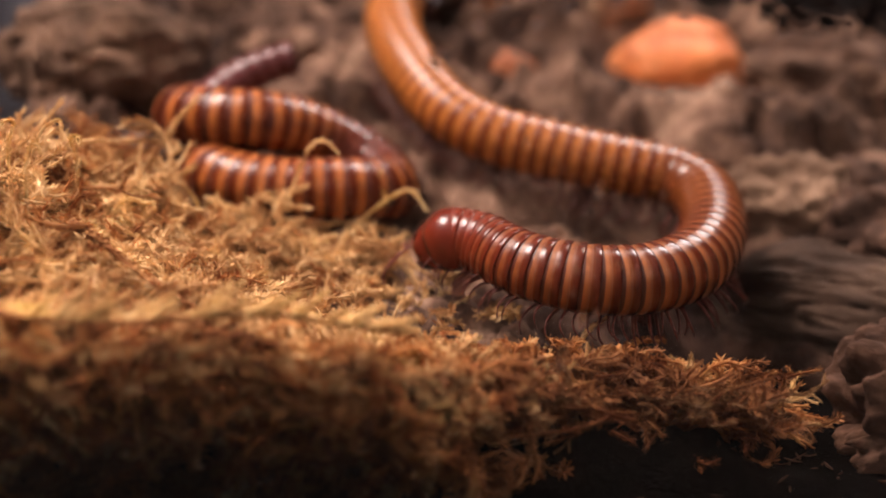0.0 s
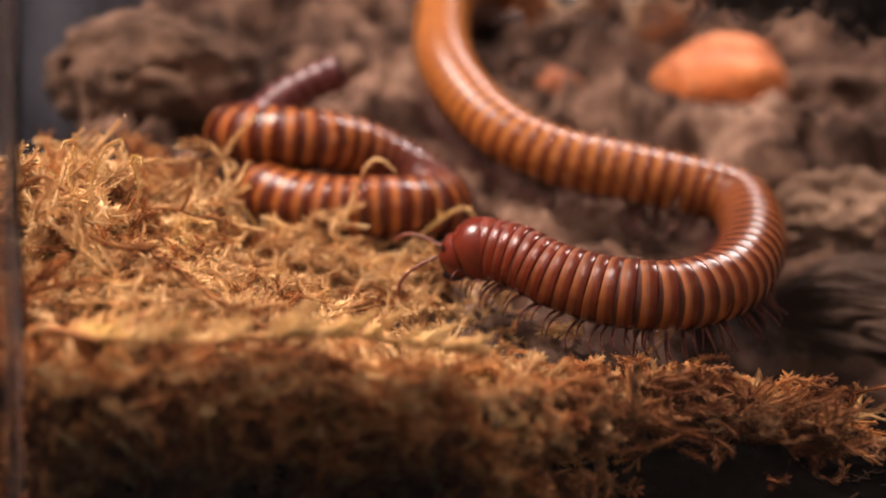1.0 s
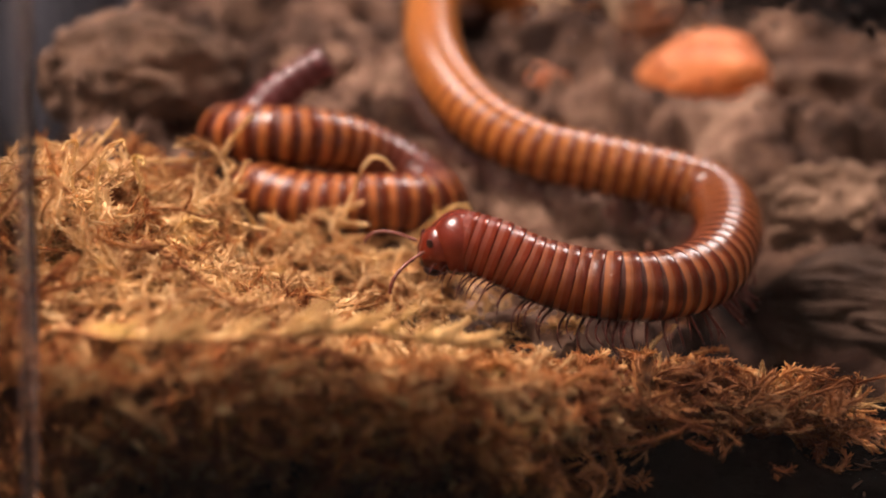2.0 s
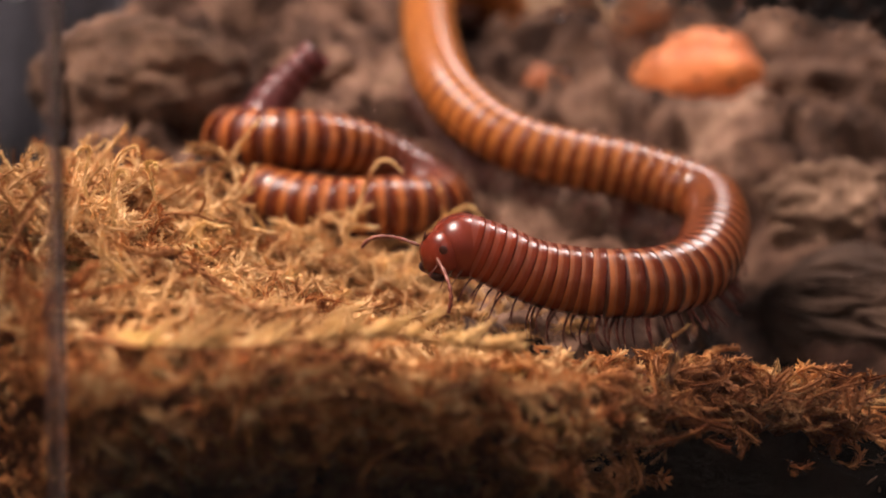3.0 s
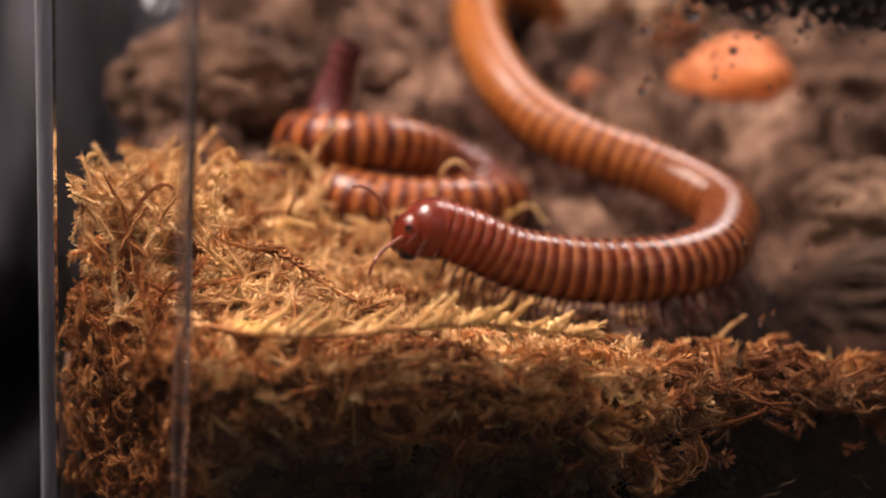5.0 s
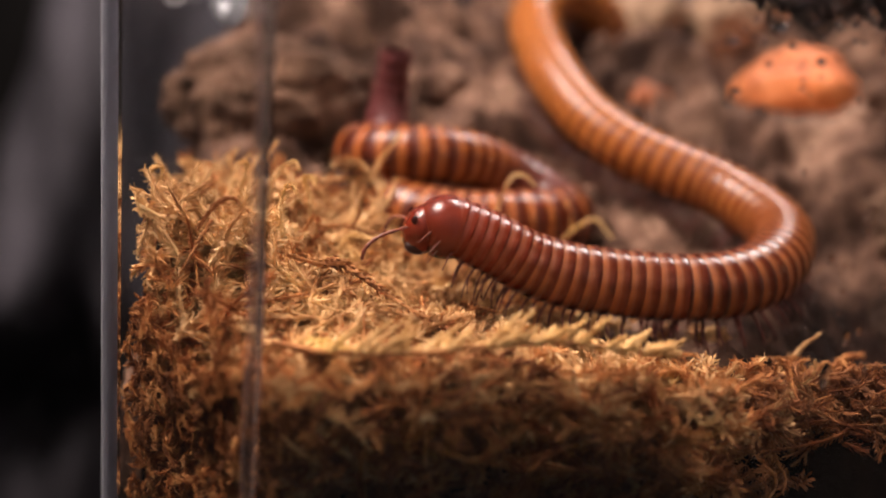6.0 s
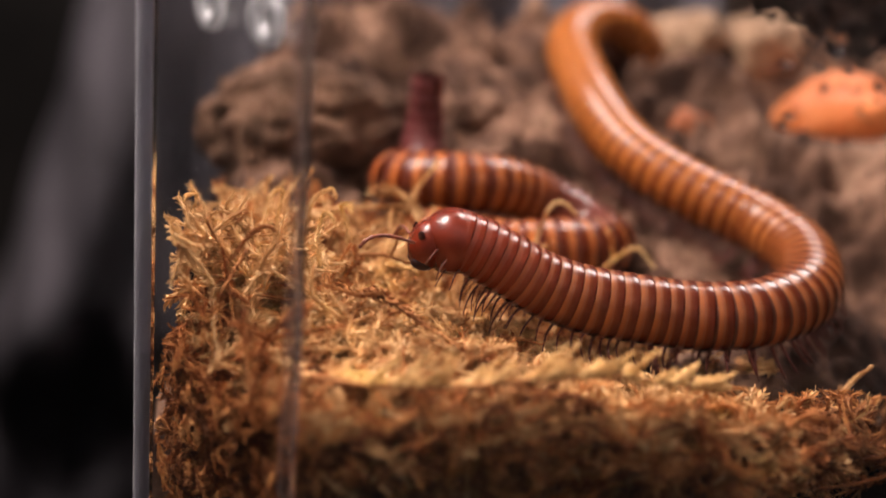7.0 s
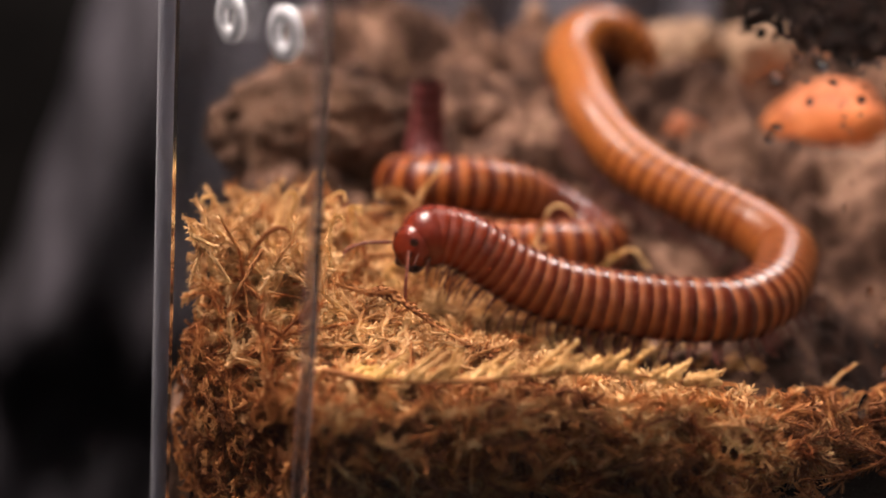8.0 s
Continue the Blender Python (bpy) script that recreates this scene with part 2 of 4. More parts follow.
def box(bm, lo, hi):
    r = bmesh.ops.create_cube(bm, size=1.0)
    for v in r["verts"]:
        v.co = Vector([(a + b) / 2 + c * (b - a) for a, b, c in zip(lo, hi, v.co)])
    return r["verts"]


def fbm(x, y, z, scale, octaves=4):
    return noise.fractal(Vector((x * scale, y * scale, z * scale)), 0.9, 2.1, octaves)


def smooth01(a, b, v):
    v = min(1.0, max(0.0, (v - a) / (b - a)))
    return v * v * (3 - 2 * v)


# ---- the floor of bark and the moss bank: heights in millimetres ----
def floor_height(x, y):
    z = 16.5 + 0.10 * (y - 10)
    z += 0.30 * max(0.0, min(y, 78) - 45) + 0.10 * max(0.0, y - 78)
    return z


def plates(x, y, size, seed):
    """How near a place is to the crack between two plates of bark: 0 on the crack."""
    d, _ = noise.voronoi(Vector((x / size + seed, y / size * 1.3, seed)))
    return d[1] - d[0]


def bark_height(x, y):
    z = floor_height(x, y)
    calm = math.exp(-(((y - 24) / 22) ** 2) - ((x - 14) / 34) ** 2)
    wild = 1 - 0.8 * calm
    back = smooth01(38, 75, y)
    z += 9.0 * fbm(x, y, 3, 0.032, 3) * wild * back
    z += 5.0 * (0.5 - abs(fbm(x, y, 11, 0.06, 3))) * wild * (0.3 + 0.7 * back)
    z += 2.4 * fbm(x, y, 9, 0.14, 4) * wild
    wx, wy = x + 2.5 * fbm(x, y, 20, 0.1, 2), y + 2.5 * fbm(x, y, 30, 0.1, 2)
    tame = 1 - 0.85 * smooth01(26, 42, x)
    z -= 3.0 * tame * (1 - smooth01(0.0, 0.24, plates(wx, wy, 11, 2.0))) * (1 - 0.3 * back)
    z += 1.6 * (1 - tame) * abs(fbm(x * 0.5 + y * 0.5, y * 1.4 - x * 0.9, 21, 0.25, 4))
    z -= 0.8 * tame * (1 - smooth01(0.0, 0.2, plates(wx, wy, 4.5, 7.0))) * (1 - 0.75 * back)
    ledge = fbm(x * 0.4, y * 1.3, 15, 0.085, 3)
    z += 8.0 * (abs(ledge) - 0.25) * back + 4.0 * fbm(x * 0.6, y * 1.5, 17, 0.2, 3) * back
    z += 0.7 * fbm(x, y, 1, 0.5, 3)
    # the hump at the left, its outer slope, and the hollow beside the moss
    z += 12 * math.exp(-(((x + 66) / 15) ** 2) - (((y - 68) / 24) ** 2))
    z -= 16 * smooth01(-66, -76, x)
    z += 5 * math.exp(-(((x + 45) / 30) ** 2) - (((y - 108) / 16) ** 2))
    z -= 18.0 * math.exp(-(((x - 48) / 22) ** 2) - (((y - 9) / 13) ** 2))
    z -= 13 * math.exp(-(((x + 17) / 9) ** 2) - (((y - 66) / 8) ** 2))
    z += 4 * math.exp(-(((x + 57) / 12) ** 2) - (((y - 40) / 9) ** 2))
    z -= 8 * math.exp(-(((x - 36) / 9) ** 2) - (((y - 55) / 8) ** 2))
    z -= 13 * math.exp(-(((x - 40) / 10) ** 2) - (((y - 27) / 10) ** 2))
    z -= 11 * math.exp(-(((x - 41) / 9) ** 2) - (((y - 42) / 9) ** 2))
    z -= 6 * math.exp(-(((x - 13) / 12) ** 2) - (((y - 81) / 9) ** 2))
    z -= 30 * smooth01(122, 150, y)
    flat = math.exp(-(((x - 43) / 20) ** 4) - (((y - 97) / 18) ** 4))
    z = z * (1 - flat) + (33.0 + 0.7 * fbm(x, y, 1, 0.2, 3)) * flat
    return z


MOSS_X = (-72, -60, -50, -40, -28, -16, -5, 9, 30, 42)
MOSS_Y = (-26, -14, -4, 6, 16, 27)
MOSS_Z = np.array([
    (18, 19, 20, 27, 31, 28),
    (20, 21, 26, 31, 32, 28),
    (27, 26, 28, 31, 31, 26),
    (27, 26, 27, 26, 25.5, 24),
    (27.5, 24.5, 22.5, 21.5, 22, 22),
    (27.5, 22.5, 18, 17.5, 20, 21),
    (26.5, 21.5, 16.5, 15, 18, 19),
    (25, 21, 17, 14.5, 12, 6),
    (23, 21, 18, 15, 12, 5),
    (20, 18.5, 17, 14, 9, 4),
])


def moss_height(x, y):
    """The bank is high by the corner pane, and falls off to the hollow in the bark."""
    col = [np.interp(y, MOSS_Y, row) for row in MOSS_Z]
    return float(np.interp(x, MOSS_X, col)) - 0.8 - 1.2 * smooth01(-55, -38, x) + 2.2 * fbm(x, y, 7, 0.13, 3) + 1.5 * fbm(x, y, 12, 0.36, 2)


def glass_y(x):
    """The inner face of the front pane and of the slanting corner pane."""
    front = -28.0 + 0.10 * (x + 53)
    if x < -53:
        return -28.0 + (-53 - x) * 30 / 22
    return front


def grid_object(name, xs, ys, height, mat, bottom):
    nx, ny = len(xs), len(ys)
    verts = [(x * MM, y * MM, height(x, y) * MM) for y in ys for x in xs]
    faces = [(j * nx + i, j * nx + i + 1, (j + 1) * nx + i + 1, (j + 1) * nx + i) for j in range(ny - 1) for i in range(nx - 1)]
    rim = [i for i in range(nx)] + [j * nx + nx - 1 for j in range(1, ny)] + [(ny - 1) * nx + i for i in range(nx - 2, -1, -1)] + [j * nx for j in range(ny - 2, 0, -1)]
    base = len(verts)
    verts += [(verts[k][0], verts[k][1], bottom * MM) for k in rim]
    m = len(rim)
    faces += [(rim[(k + 1) % m], rim[k], base + k, base + (k + 1) % m) for k in range(m)]
    faces.append(tuple(range(base + m - 1, base - 1, -1)))
    return mesh_object(name, verts, faces, mat)


xs = [-75 + 0.9 * i for i in range(225)]
ys = [6 + 0.9 * i for i in range(165)]
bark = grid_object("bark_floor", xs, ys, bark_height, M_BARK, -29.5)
tagged(bark, "rough grey-brown slab of rotting bark on the case floor", "bark", kind="structure")


def soil_height(x, y):
    z = moss_height(x, y) - 5.2 + 0.8 * fbm(x, y, 2, 0.3, 3)
    z = z * smooth01(46, 34, x) + 7 * (1 - smooth01(46, 34, x))
    z -= 30 * smooth01(-9, -14, y) * smooth01(-4, 14, x)
    return max(-24.0, z)


sx = [-70 + 1.5 * i for i in range(90)]
sverts, nyy = [], 36
for j in range(nyy):
    for x in sx:
        y0 = glass_y(x) + 1.5 + 8.0 * smooth01(6, -6, x)
        y = y0 + (30 - y0) * j / (nyy - 1)
        sverts.append((x * MM, y * MM, soil_height(x, y) * MM))
n = len(sx)
sfaces = [(j * n + i, j * n + i + 1, (j + 1) * n + i + 1, (j + 1) * n + i) for j in range(nyy - 1) for i in range(n - 1)]
front = len(sverts)
sverts += [(v[0], v[1], -0.0295) for v in sverts[:n]]
sfaces += [(i + 1, i, front + i, front + i + 1) for i in range(n - 1)]
tagged(mesh_object("soil_bed", sverts, sfaces, M_SOIL), "dark damp soil bed beneath the moss, deepened for shade", "soil", kind="structure")


# ---- moss ----
def shoot_line(rng, length, curl, steps=12):
    """A wandering line of unit pieces from the origin along x, hooked at its tip."""
    pts, d = [np.zeros(3)], np.array([1.0, 0.0, 0.10])
    turn, rise = rng.choice((-1, 1)) * curl * rng.uniform(0.4, 1.2), rng.normal(0, 0.05)
    for k in range(steps):
        a = turn * (0.2 + 0.17 * k) + rng.normal(0, 0.2)
        d = np.array([d[0] * math.cos(a) - d[1] * math.sin(a), d[0] * math.sin(a) + d[1] * math.cos(a), d[2] + rise + rng.normal(0, 0.16)])
        d /= np.linalg.norm(d)
        pts.append(pts[-1] + d * length / steps)
    return [p * (1, 1, 0.55) for p in pts]


def shoot_template(rng, length, leaf, per_mm, curl, side_twigs=0):
    """One moss shoot along x: a rope of small clasping leaves, with side twigs in two ranks where it is feathery."""
    pts = shoot_line(rng, length, curl)
    verts, faces = [], []

    def add_rope(line, size, taper):
        line = np.array(line)
        v, f = tube(line, [size * 0.40 * (1 - taper * i / len(line)) for i in range(len(line))], 4, False)
        b = len(verts)
        verts.extend([np.array(q) for q in v])
        faces.extend([tuple(q + b for q in g) for g in f])
        run = np.linalg.norm(np.diff(line, axis=0), axis=1).sum()
        many = max(7, int(run * per_mm))
        for k in range(many):
            u = (k + 0.5) / many * (len(line) - 1)
            i = min(int(u), len(line) - 2)
            p = line[i] + (line[i + 1] - line[i]) * (u - i)
            t = line[i + 1] - line[i]
            t = t / np.linalg.norm(t)
            a = k * 2.4 + rng.uniform(-0.5, 0.5)
            q = np.cross(t, [0.3, 0.2, 1.0])
            q /= np.linalg.norm(q)
            o = q * math.cos(a) + np.cross(t, q) * math.sin(a)
            w = np.cross(t, o)
            z = size * rng.uniform(0.8, 1.3) * (1.0 - 0.45 * taper * k / many)
            spread = rng.uniform(0.45, 1.15)
            b = len(verts)
            q = p + o * 0.22 * z
            mid = q + (t * 0.5 + o * spread * 0.6) * z
            verts.extend([q - t * 0.1 * z, mid - w * 0.19 * z, q + (t * (1.25 - 0.45 * spread) + o * spread * 0.95) * z, mid + w * 0.19 * z])
            faces.append((b, b + 1, b + 2, b + 3))

    add_rope(pts, leaf, 0.5)
    tilt = rng.normal(0, 0.35)
    for k in range(side_twigs):
        i = 1 + int((len(pts) - 3) * k / max(1, side_twigs))
        t = pts[i + 1] - pts[i]
        t = t / np.linalg.norm(t)
        o = np.cross(t, [0, tilt, 1.0]) * (1 if k % 2 else -1)
        o = o / (np.linalg.norm(o) + 1e-9) + t * 0.75 + rng.normal(0, 0.2, 3)
        o /= np.linalg.norm(o)
        L = min(5.2, length * 0.34) * (1 - 0.5 * k / side_twigs) * rng.uniform(0.7, 1.2)
        hook = rng.normal(0, 0.42, 3) * L + t * 0.25 * L
        p0 = pts[i] + (pts[i + 1] - pts[i]) * rng.random()
        add_rope([p0 + o * L * q / 4 + (hook + np.array([0, 0, -0.1 * L])) * (q / 4) ** 2 for q in range(5)], leaf * 0.85, 0.6)
    return np.array(verts), faces


rng = np.random.default_rng(7)
FEATHERY = [shoot_template(rng, rng.uniform(11, 19), rng.uniform(0.64, 0.80), 15.0, rng.uniform(0.08, 0.35), int(rng.integers(4, 10))) for _ in range(20)]
ROPES = [shoot_template(rng, rng.uniform(7, 15), rng.uniform(0.68, 0.86), 15.0, rng.uniform(0.15, 0.55), int(rng.integers(0, 4))) for _ in range(16)]

# the way that the animal crawls stays clear of shoots (mm)
TRAIL_X = (-47, -46, -38, -28, -15, 0, 47, 52)
TRAIL_Z = (60, 27.5, 25.6, 23.4, 21.2, 19.6, 18.6, 60)


def pane_inside(x):
    return np.maximum(-28 + 0.10 * (x + 53), -28 - (x + 53) * 30 / 22) + 0.1


def strands(name, spots, mat):
    """Joins shoots into one mesh: spots of (place in mm, yaw, pitch, roll, scale, feathery or not)."""
    verts, faces, base = [], [], 0
    for (p, yaw, pitch, roll, size, kin) in spots:
        v, f = kin[int(rng.integers(len(kin)))]
        m = np.array(Euler((roll, pitch, yaw)).to_matrix())
        w = (v * size) @ m.T + np.array(p)
        if (pane_inside(w[:, 0]) - w[:, 1]).max() > 3.0 or w[:, 0].min() < -74:
            continue
        room = np.interp(w[:, 0], TRAIL_X, TRAIL_Z)
        over = np.where(abs(w[:, 1] - 9) < 8, w[:, 2] - room, -9)
        over = np.maximum(over, np.where((w[:, 1] <= 1) & (w[:, 0] > -46), w[:, 2] - room - 1.0 - 0.20 * (1 - w[:, 1]), -9))
        over = np.maximum(over, np.where((w[:, 1] < -15) & (abs(w[:, 0] + 27) < 26), w[:, 2] - 26.4 + 0.1 * (w[:, 1] + 24), -9)).max()
        if over > 4.5:
            continue
        w[:, 2] -= max(0.0, over)
        rim = np.interp(w[:, 0], (-4, 24), (-28, -13))
        if np.any((w[:, 0] > 0) & (w[:, 1] < rim)) or np.any((w[:, 0] > 12) & (w[:, 2] < 4)):
            continue
        w[:, 0] = np.maximum(w[:, 0], -71.6)
        w[:, 1] = np.maximum(w[:, 1], pane_inside(w[:, 0]))
        verts.append(w)
        faces.extend([tuple(q + base for q in g) for g in f])
        base += len(v)
    verts = np.concatenate(verts) * MM
    return mesh_object(name, verts.tolist(), faces, mat)


def on_bank(x, y):
    """Where shoots grow."""
    if y < glass_y(x) + 1.2 or x > 44 - 0.5 * max(0, y):
        return False
    if x > -4 and y < -24 + 15 * smooth01(-4, 22, x) + 2 * rng.normal():
        return False
    return y <= 6 + 22 * smooth01(4, -7, x) - 3 * smooth01(20, 40, x) + 2.5 * rng.normal()


def lying(x, y, sink, size, kin):
    """A shoot that follows the slope of the bank."""
    yaw = rng.uniform(0, 2 * math.pi) if rng.random() < 0.7 else rng.normal(0, 0.5) + (math.pi if rng.random() < 0.5 else 0)
    slope = math.atan((moss_height(x + 7 * math.cos(yaw), y + 7 * math.sin(yaw)) - moss_height(x, y)) / 7)
    return ((x, y, moss_height(x, y) - sink), yaw, max(-0.8, min(0.9, -0.95 * slope)) + rng.normal(0.05, 0.11), rng.normal(0, 0.4), size, kin)


under, over_top, shaded = [], [], []
while len(under) < 560:
    x, y = rng.uniform(-72, 44), rng.uniform(-28, 28)
    if on_bank(x, y):
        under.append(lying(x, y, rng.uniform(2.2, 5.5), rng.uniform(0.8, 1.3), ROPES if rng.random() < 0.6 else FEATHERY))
# the loose top, in tufts with gaps between them
while len(over_top) < 760:
    x, y = rng.uniform(-72, 44), rng.uniform(-28, 28)
    if not on_bank(x, y) or fbm(x, y, 40, 0.15, 3) < rng.uniform(-0.7, 0.25):
        continue
    right = smooth01(-2, 16, x)
    over_top.append(lying(x, y, abs(rng.normal(0.2, 1.1)), rng.uniform(0.85, 1.55) * (1 - 0.5 * right), FEATHERY if rng.random() < 0.6 else ROPES))
# small upright shoots on the right end of the bank, mostly in shade-toned moss
while len(over_top) < 880:
    x, y = rng.uniform(-6, 42), rng.uniform(-24, 10)
    if on_bank(x, y):
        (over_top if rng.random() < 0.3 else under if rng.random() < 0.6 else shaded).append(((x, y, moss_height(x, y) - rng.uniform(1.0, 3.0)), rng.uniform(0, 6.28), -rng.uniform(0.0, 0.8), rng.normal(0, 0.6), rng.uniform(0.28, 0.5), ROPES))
# the face against the front pane, hollow between the shoots
while len(under) < 920:
    x = rng.uniform(-54, 42)
    top = moss_height(x, glass_y(x) + 3)
    drop = np.interp(x, (-54, -45, -20, 0, 12, 25, 40), (16, 9, 8, 9, 10, 8, 7))
    z = top - abs(rng.normal(0, 0.55)) * drop
    if z < top - 1.3 * drop:
        continue
    y = glass_y(x) + 2.6 + abs(rng.normal(0, 2.6)) + 14 * smooth01(-4, 24, x) + min(2.0 + 2.5 * smooth01(-35, -12, x), 0.5 * max(0, top - 2 - z))
    yaw = (0 if rng.random() < 0.5 else math.pi) + rng.normal(0, 0.45)
    # about a fifth take the moss that is coloured dark for shade
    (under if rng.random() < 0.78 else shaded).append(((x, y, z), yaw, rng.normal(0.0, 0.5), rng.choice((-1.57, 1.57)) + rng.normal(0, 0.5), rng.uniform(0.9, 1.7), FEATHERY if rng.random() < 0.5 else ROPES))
# pressed against the slanting pane
while len(under) < 1280:
    u = rng.uniform(-0.02, 1)
    off = 0.9 + abs(rng.normal(0, 2.0))
    x, y = -53 - 18.5 * u + 0.81 * off, -28 + 25.5 * u + 0.59 * off
    top = moss_height(x, y + 1)
    z = rng.uniform(-7 + 11 * (1 - u), top - 1.5)
    yaw = math.radians(126) + (math.pi if rng.random() < 0.5 else 0) + rng.normal(0, 0.35)
    under.append(((x, y, z), yaw, rng.normal(0, 0.6), rng.choice((-1.57, 1.57)) + rng.normal(0, 0.4), rng.uniform(0.5, 1.0), FEATHERY if rng.random() < 0.4 else ROPES))
# a thin patch that runs back along the bark behind the bank
for _ in range(90):
    x, y = rng.uniform(-66, -49), rng.uniform(27, 46)
    under.append(((x, y, 26.5 - 0.1 * (y - 27) + rng.uniform(-3.0, 0.5)), rng.uniform(0, 6.28), -rng.uniform(-0.1, 0.35), rng.normal(0, 0.5), rng.uniform(0.5, 0.85), FEATHERY if rng.random() < 0.5 else ROPES))
# strands buried low in the bank, behind both panes, coloured dark for shade
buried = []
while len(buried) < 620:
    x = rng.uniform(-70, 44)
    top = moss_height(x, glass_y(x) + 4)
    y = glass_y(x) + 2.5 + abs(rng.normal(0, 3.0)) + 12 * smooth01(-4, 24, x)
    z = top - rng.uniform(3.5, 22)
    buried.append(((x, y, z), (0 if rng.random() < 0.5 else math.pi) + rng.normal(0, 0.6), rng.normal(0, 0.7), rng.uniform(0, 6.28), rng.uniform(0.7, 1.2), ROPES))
# stray strands caught between the bank and the front pane
face_rng = np.random.default_rng(77)
for _ in range(120):
    x = face_rng.uniform(-53, 6)
    top = moss_height(x, glass_y(x) + 3)
    z = top - face_rng.uniform(2.5, 19)
    y = glass_y(x) + 2.4 + abs(face_rng.normal(0, 0.8))
    yaw = (0 if face_rng.random() < 0.5 else math.pi) + face_rng.normal(0, 0.25)
    (under if face_rng.random() < 0.75 else over_top).append(((x, y, z), yaw, face_rng.normal(0.0, 0.5), face_rng.choice((-1.57, 1.57)) + face_rng.normal(0, 0.3), face_rng.uniform(1.3, 2.2), FEATHERY if face_rng.random() < 0.35 else ROPES))
# a tangle that stands up against the coiled animal
for _ in range(60):
    x, y = rng.uniform(-34, -5), rng.uniform(25, 32)
    over_top.append(((x, y, moss_height(x, y) - rng.uniform(1.0, 3.0)), rng.uniform(0, 6.28), -rng.uniform(0.2, 1.0), rng.normal(0, 0.6), rng.uniform(0.4, 0.75), ROPES))
tagged(strands("dead_moss", buried + shaded, M_SHADE_MOSS), "moss strands buried low in the bank, coloured dark brown for shade", "moss", kind="stuff")
tagged(strands("old_moss", under, M_BROWN_MOSS), "reddish-brown moss packed under the golden bank, darkened in part for shade", "moss", kind="stuff")
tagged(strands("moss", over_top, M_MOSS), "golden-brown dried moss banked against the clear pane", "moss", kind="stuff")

# ---- single shoots that stand out of the moss ----
def rope(points, leaf, count, stem, seed):
    """Vertices and faces of a leafy shoot along points (mm)."""
    r = np.random.default_rng(seed)
    line = catmull(points, 6)
    v, f = tube([tuple(p) for p in line], [stem * (1 - 0.55 * i / len(line)) for i in range(len(line))], 6)
    v = [np.array(q) for q in v]
    for k in range(count):
        u = (k + 0.5) / count * (len(line) - 1)
        i = min(int(u), len(line) - 2)
        p = line[i] + (line[i + 1] - line[i]) * (u - i)
        t = (line[i + 1] - line[i]) / np.linalg.norm(line[i + 1] - line[i])
        a = k * 2.4 + r.uniform(-0.4, 0.4)
        q = np.cross(t, [0.31, 0.22, 1.0])
        q /= np.linalg.norm(q)
        o = q * math.cos(a) + np.cross(t, q) * math.sin(a)
        w = np.cross(t, o)
        z = leaf * r.uniform(0.7, 1.2) * (1 - 0.45 * k / count)
        b, out = len(v), r.uniform(0.5, 0.95)
        mid = p + (t * 0.35 + o * out * 0.75) * z
        v.extend([p + (o * 0.1 - w * 0.16) * z, p + (o * 0.1 + w * 0.16) * z, mid - w * 0.26 * z, mid + w * 0.26 * z, p + (t * 0.95 + o * out) * z])
        f.extend([(b, b + 1, b + 3, b + 2), (b + 2, b + 3, b + 4)])
    return [tuple(q * MM) for q in v], f


def catmull(points, per=24):
    """A dense smooth line through the points."""
    P = np.array(points, float)
    P = np.vstack([2 * P[0] - P[1], P, 2 * P[-1] - P[-2]])
    out = []
    for i in range(1, len(P) - 2):
        for u in np.linspace(0, 1, per, endpoint=False):
            a, b, c, d = P[i - 1], P[i], P[i + 1], P[i + 2]
            out.append(0.5 * (2 * b + (c - a) * u + (2 * a - 5 * b + 4 * c - d) * u * u + (3 * b - a - 3 * c + d) * u ** 3))
    out.append(P[-2])
    return np.array(out)


# the long pale frond that lies along the front edge of the bank
frond = tagged(new("moss_frond"), "long pale feathery moss frond lying along the front edge", "moss")
FROND = [(-51, -22.5, 26.3), (-44, -24, 26.2), (-36, -24.8, 27.0), (-27, -24.6, 28.4), (-18, -23.2, 29.0), (-9, -20, 27.3), (-2, -16, 25.0)]
fv, ff = rope(FROND, 0.9, 90, 0.45, 5)
mesh_object("stem", fv, ff, M_STEM, frond)
fl = catmull(FROND, 6)
frng = np.random.default_rng(11)
for k in range(2, len(fl) - 2):
    for side in (0, 1):
        if frng.random() < 0.22:
            continue
        p = fl[k] + np.array([frng.uniform(-0.6, 0.6), 0, 0])
        L = frng.uniform(3.4, 7.5) * (1 - 0.35 * k / len(fl))
        a = np.array([0.75, 1.0, 0.16]) if side else np.array([0.8, 0.25, 0.75])
        a = a + frng.normal(0, 0.24, 3)
        a /= np.linalg.norm(a)
        droop = np.array([0.1, 0, -0.9 if side else -0.3])
        pts = [p + a * L * q + droop * q * q for q in (0, 0.35, 0.7, 1.0)]
        v, f = rope(pts, 0.95, 40, 0.40, 100 + 2 * k + side)
        mesh_object("branch", v, f, M_FROND, frond)

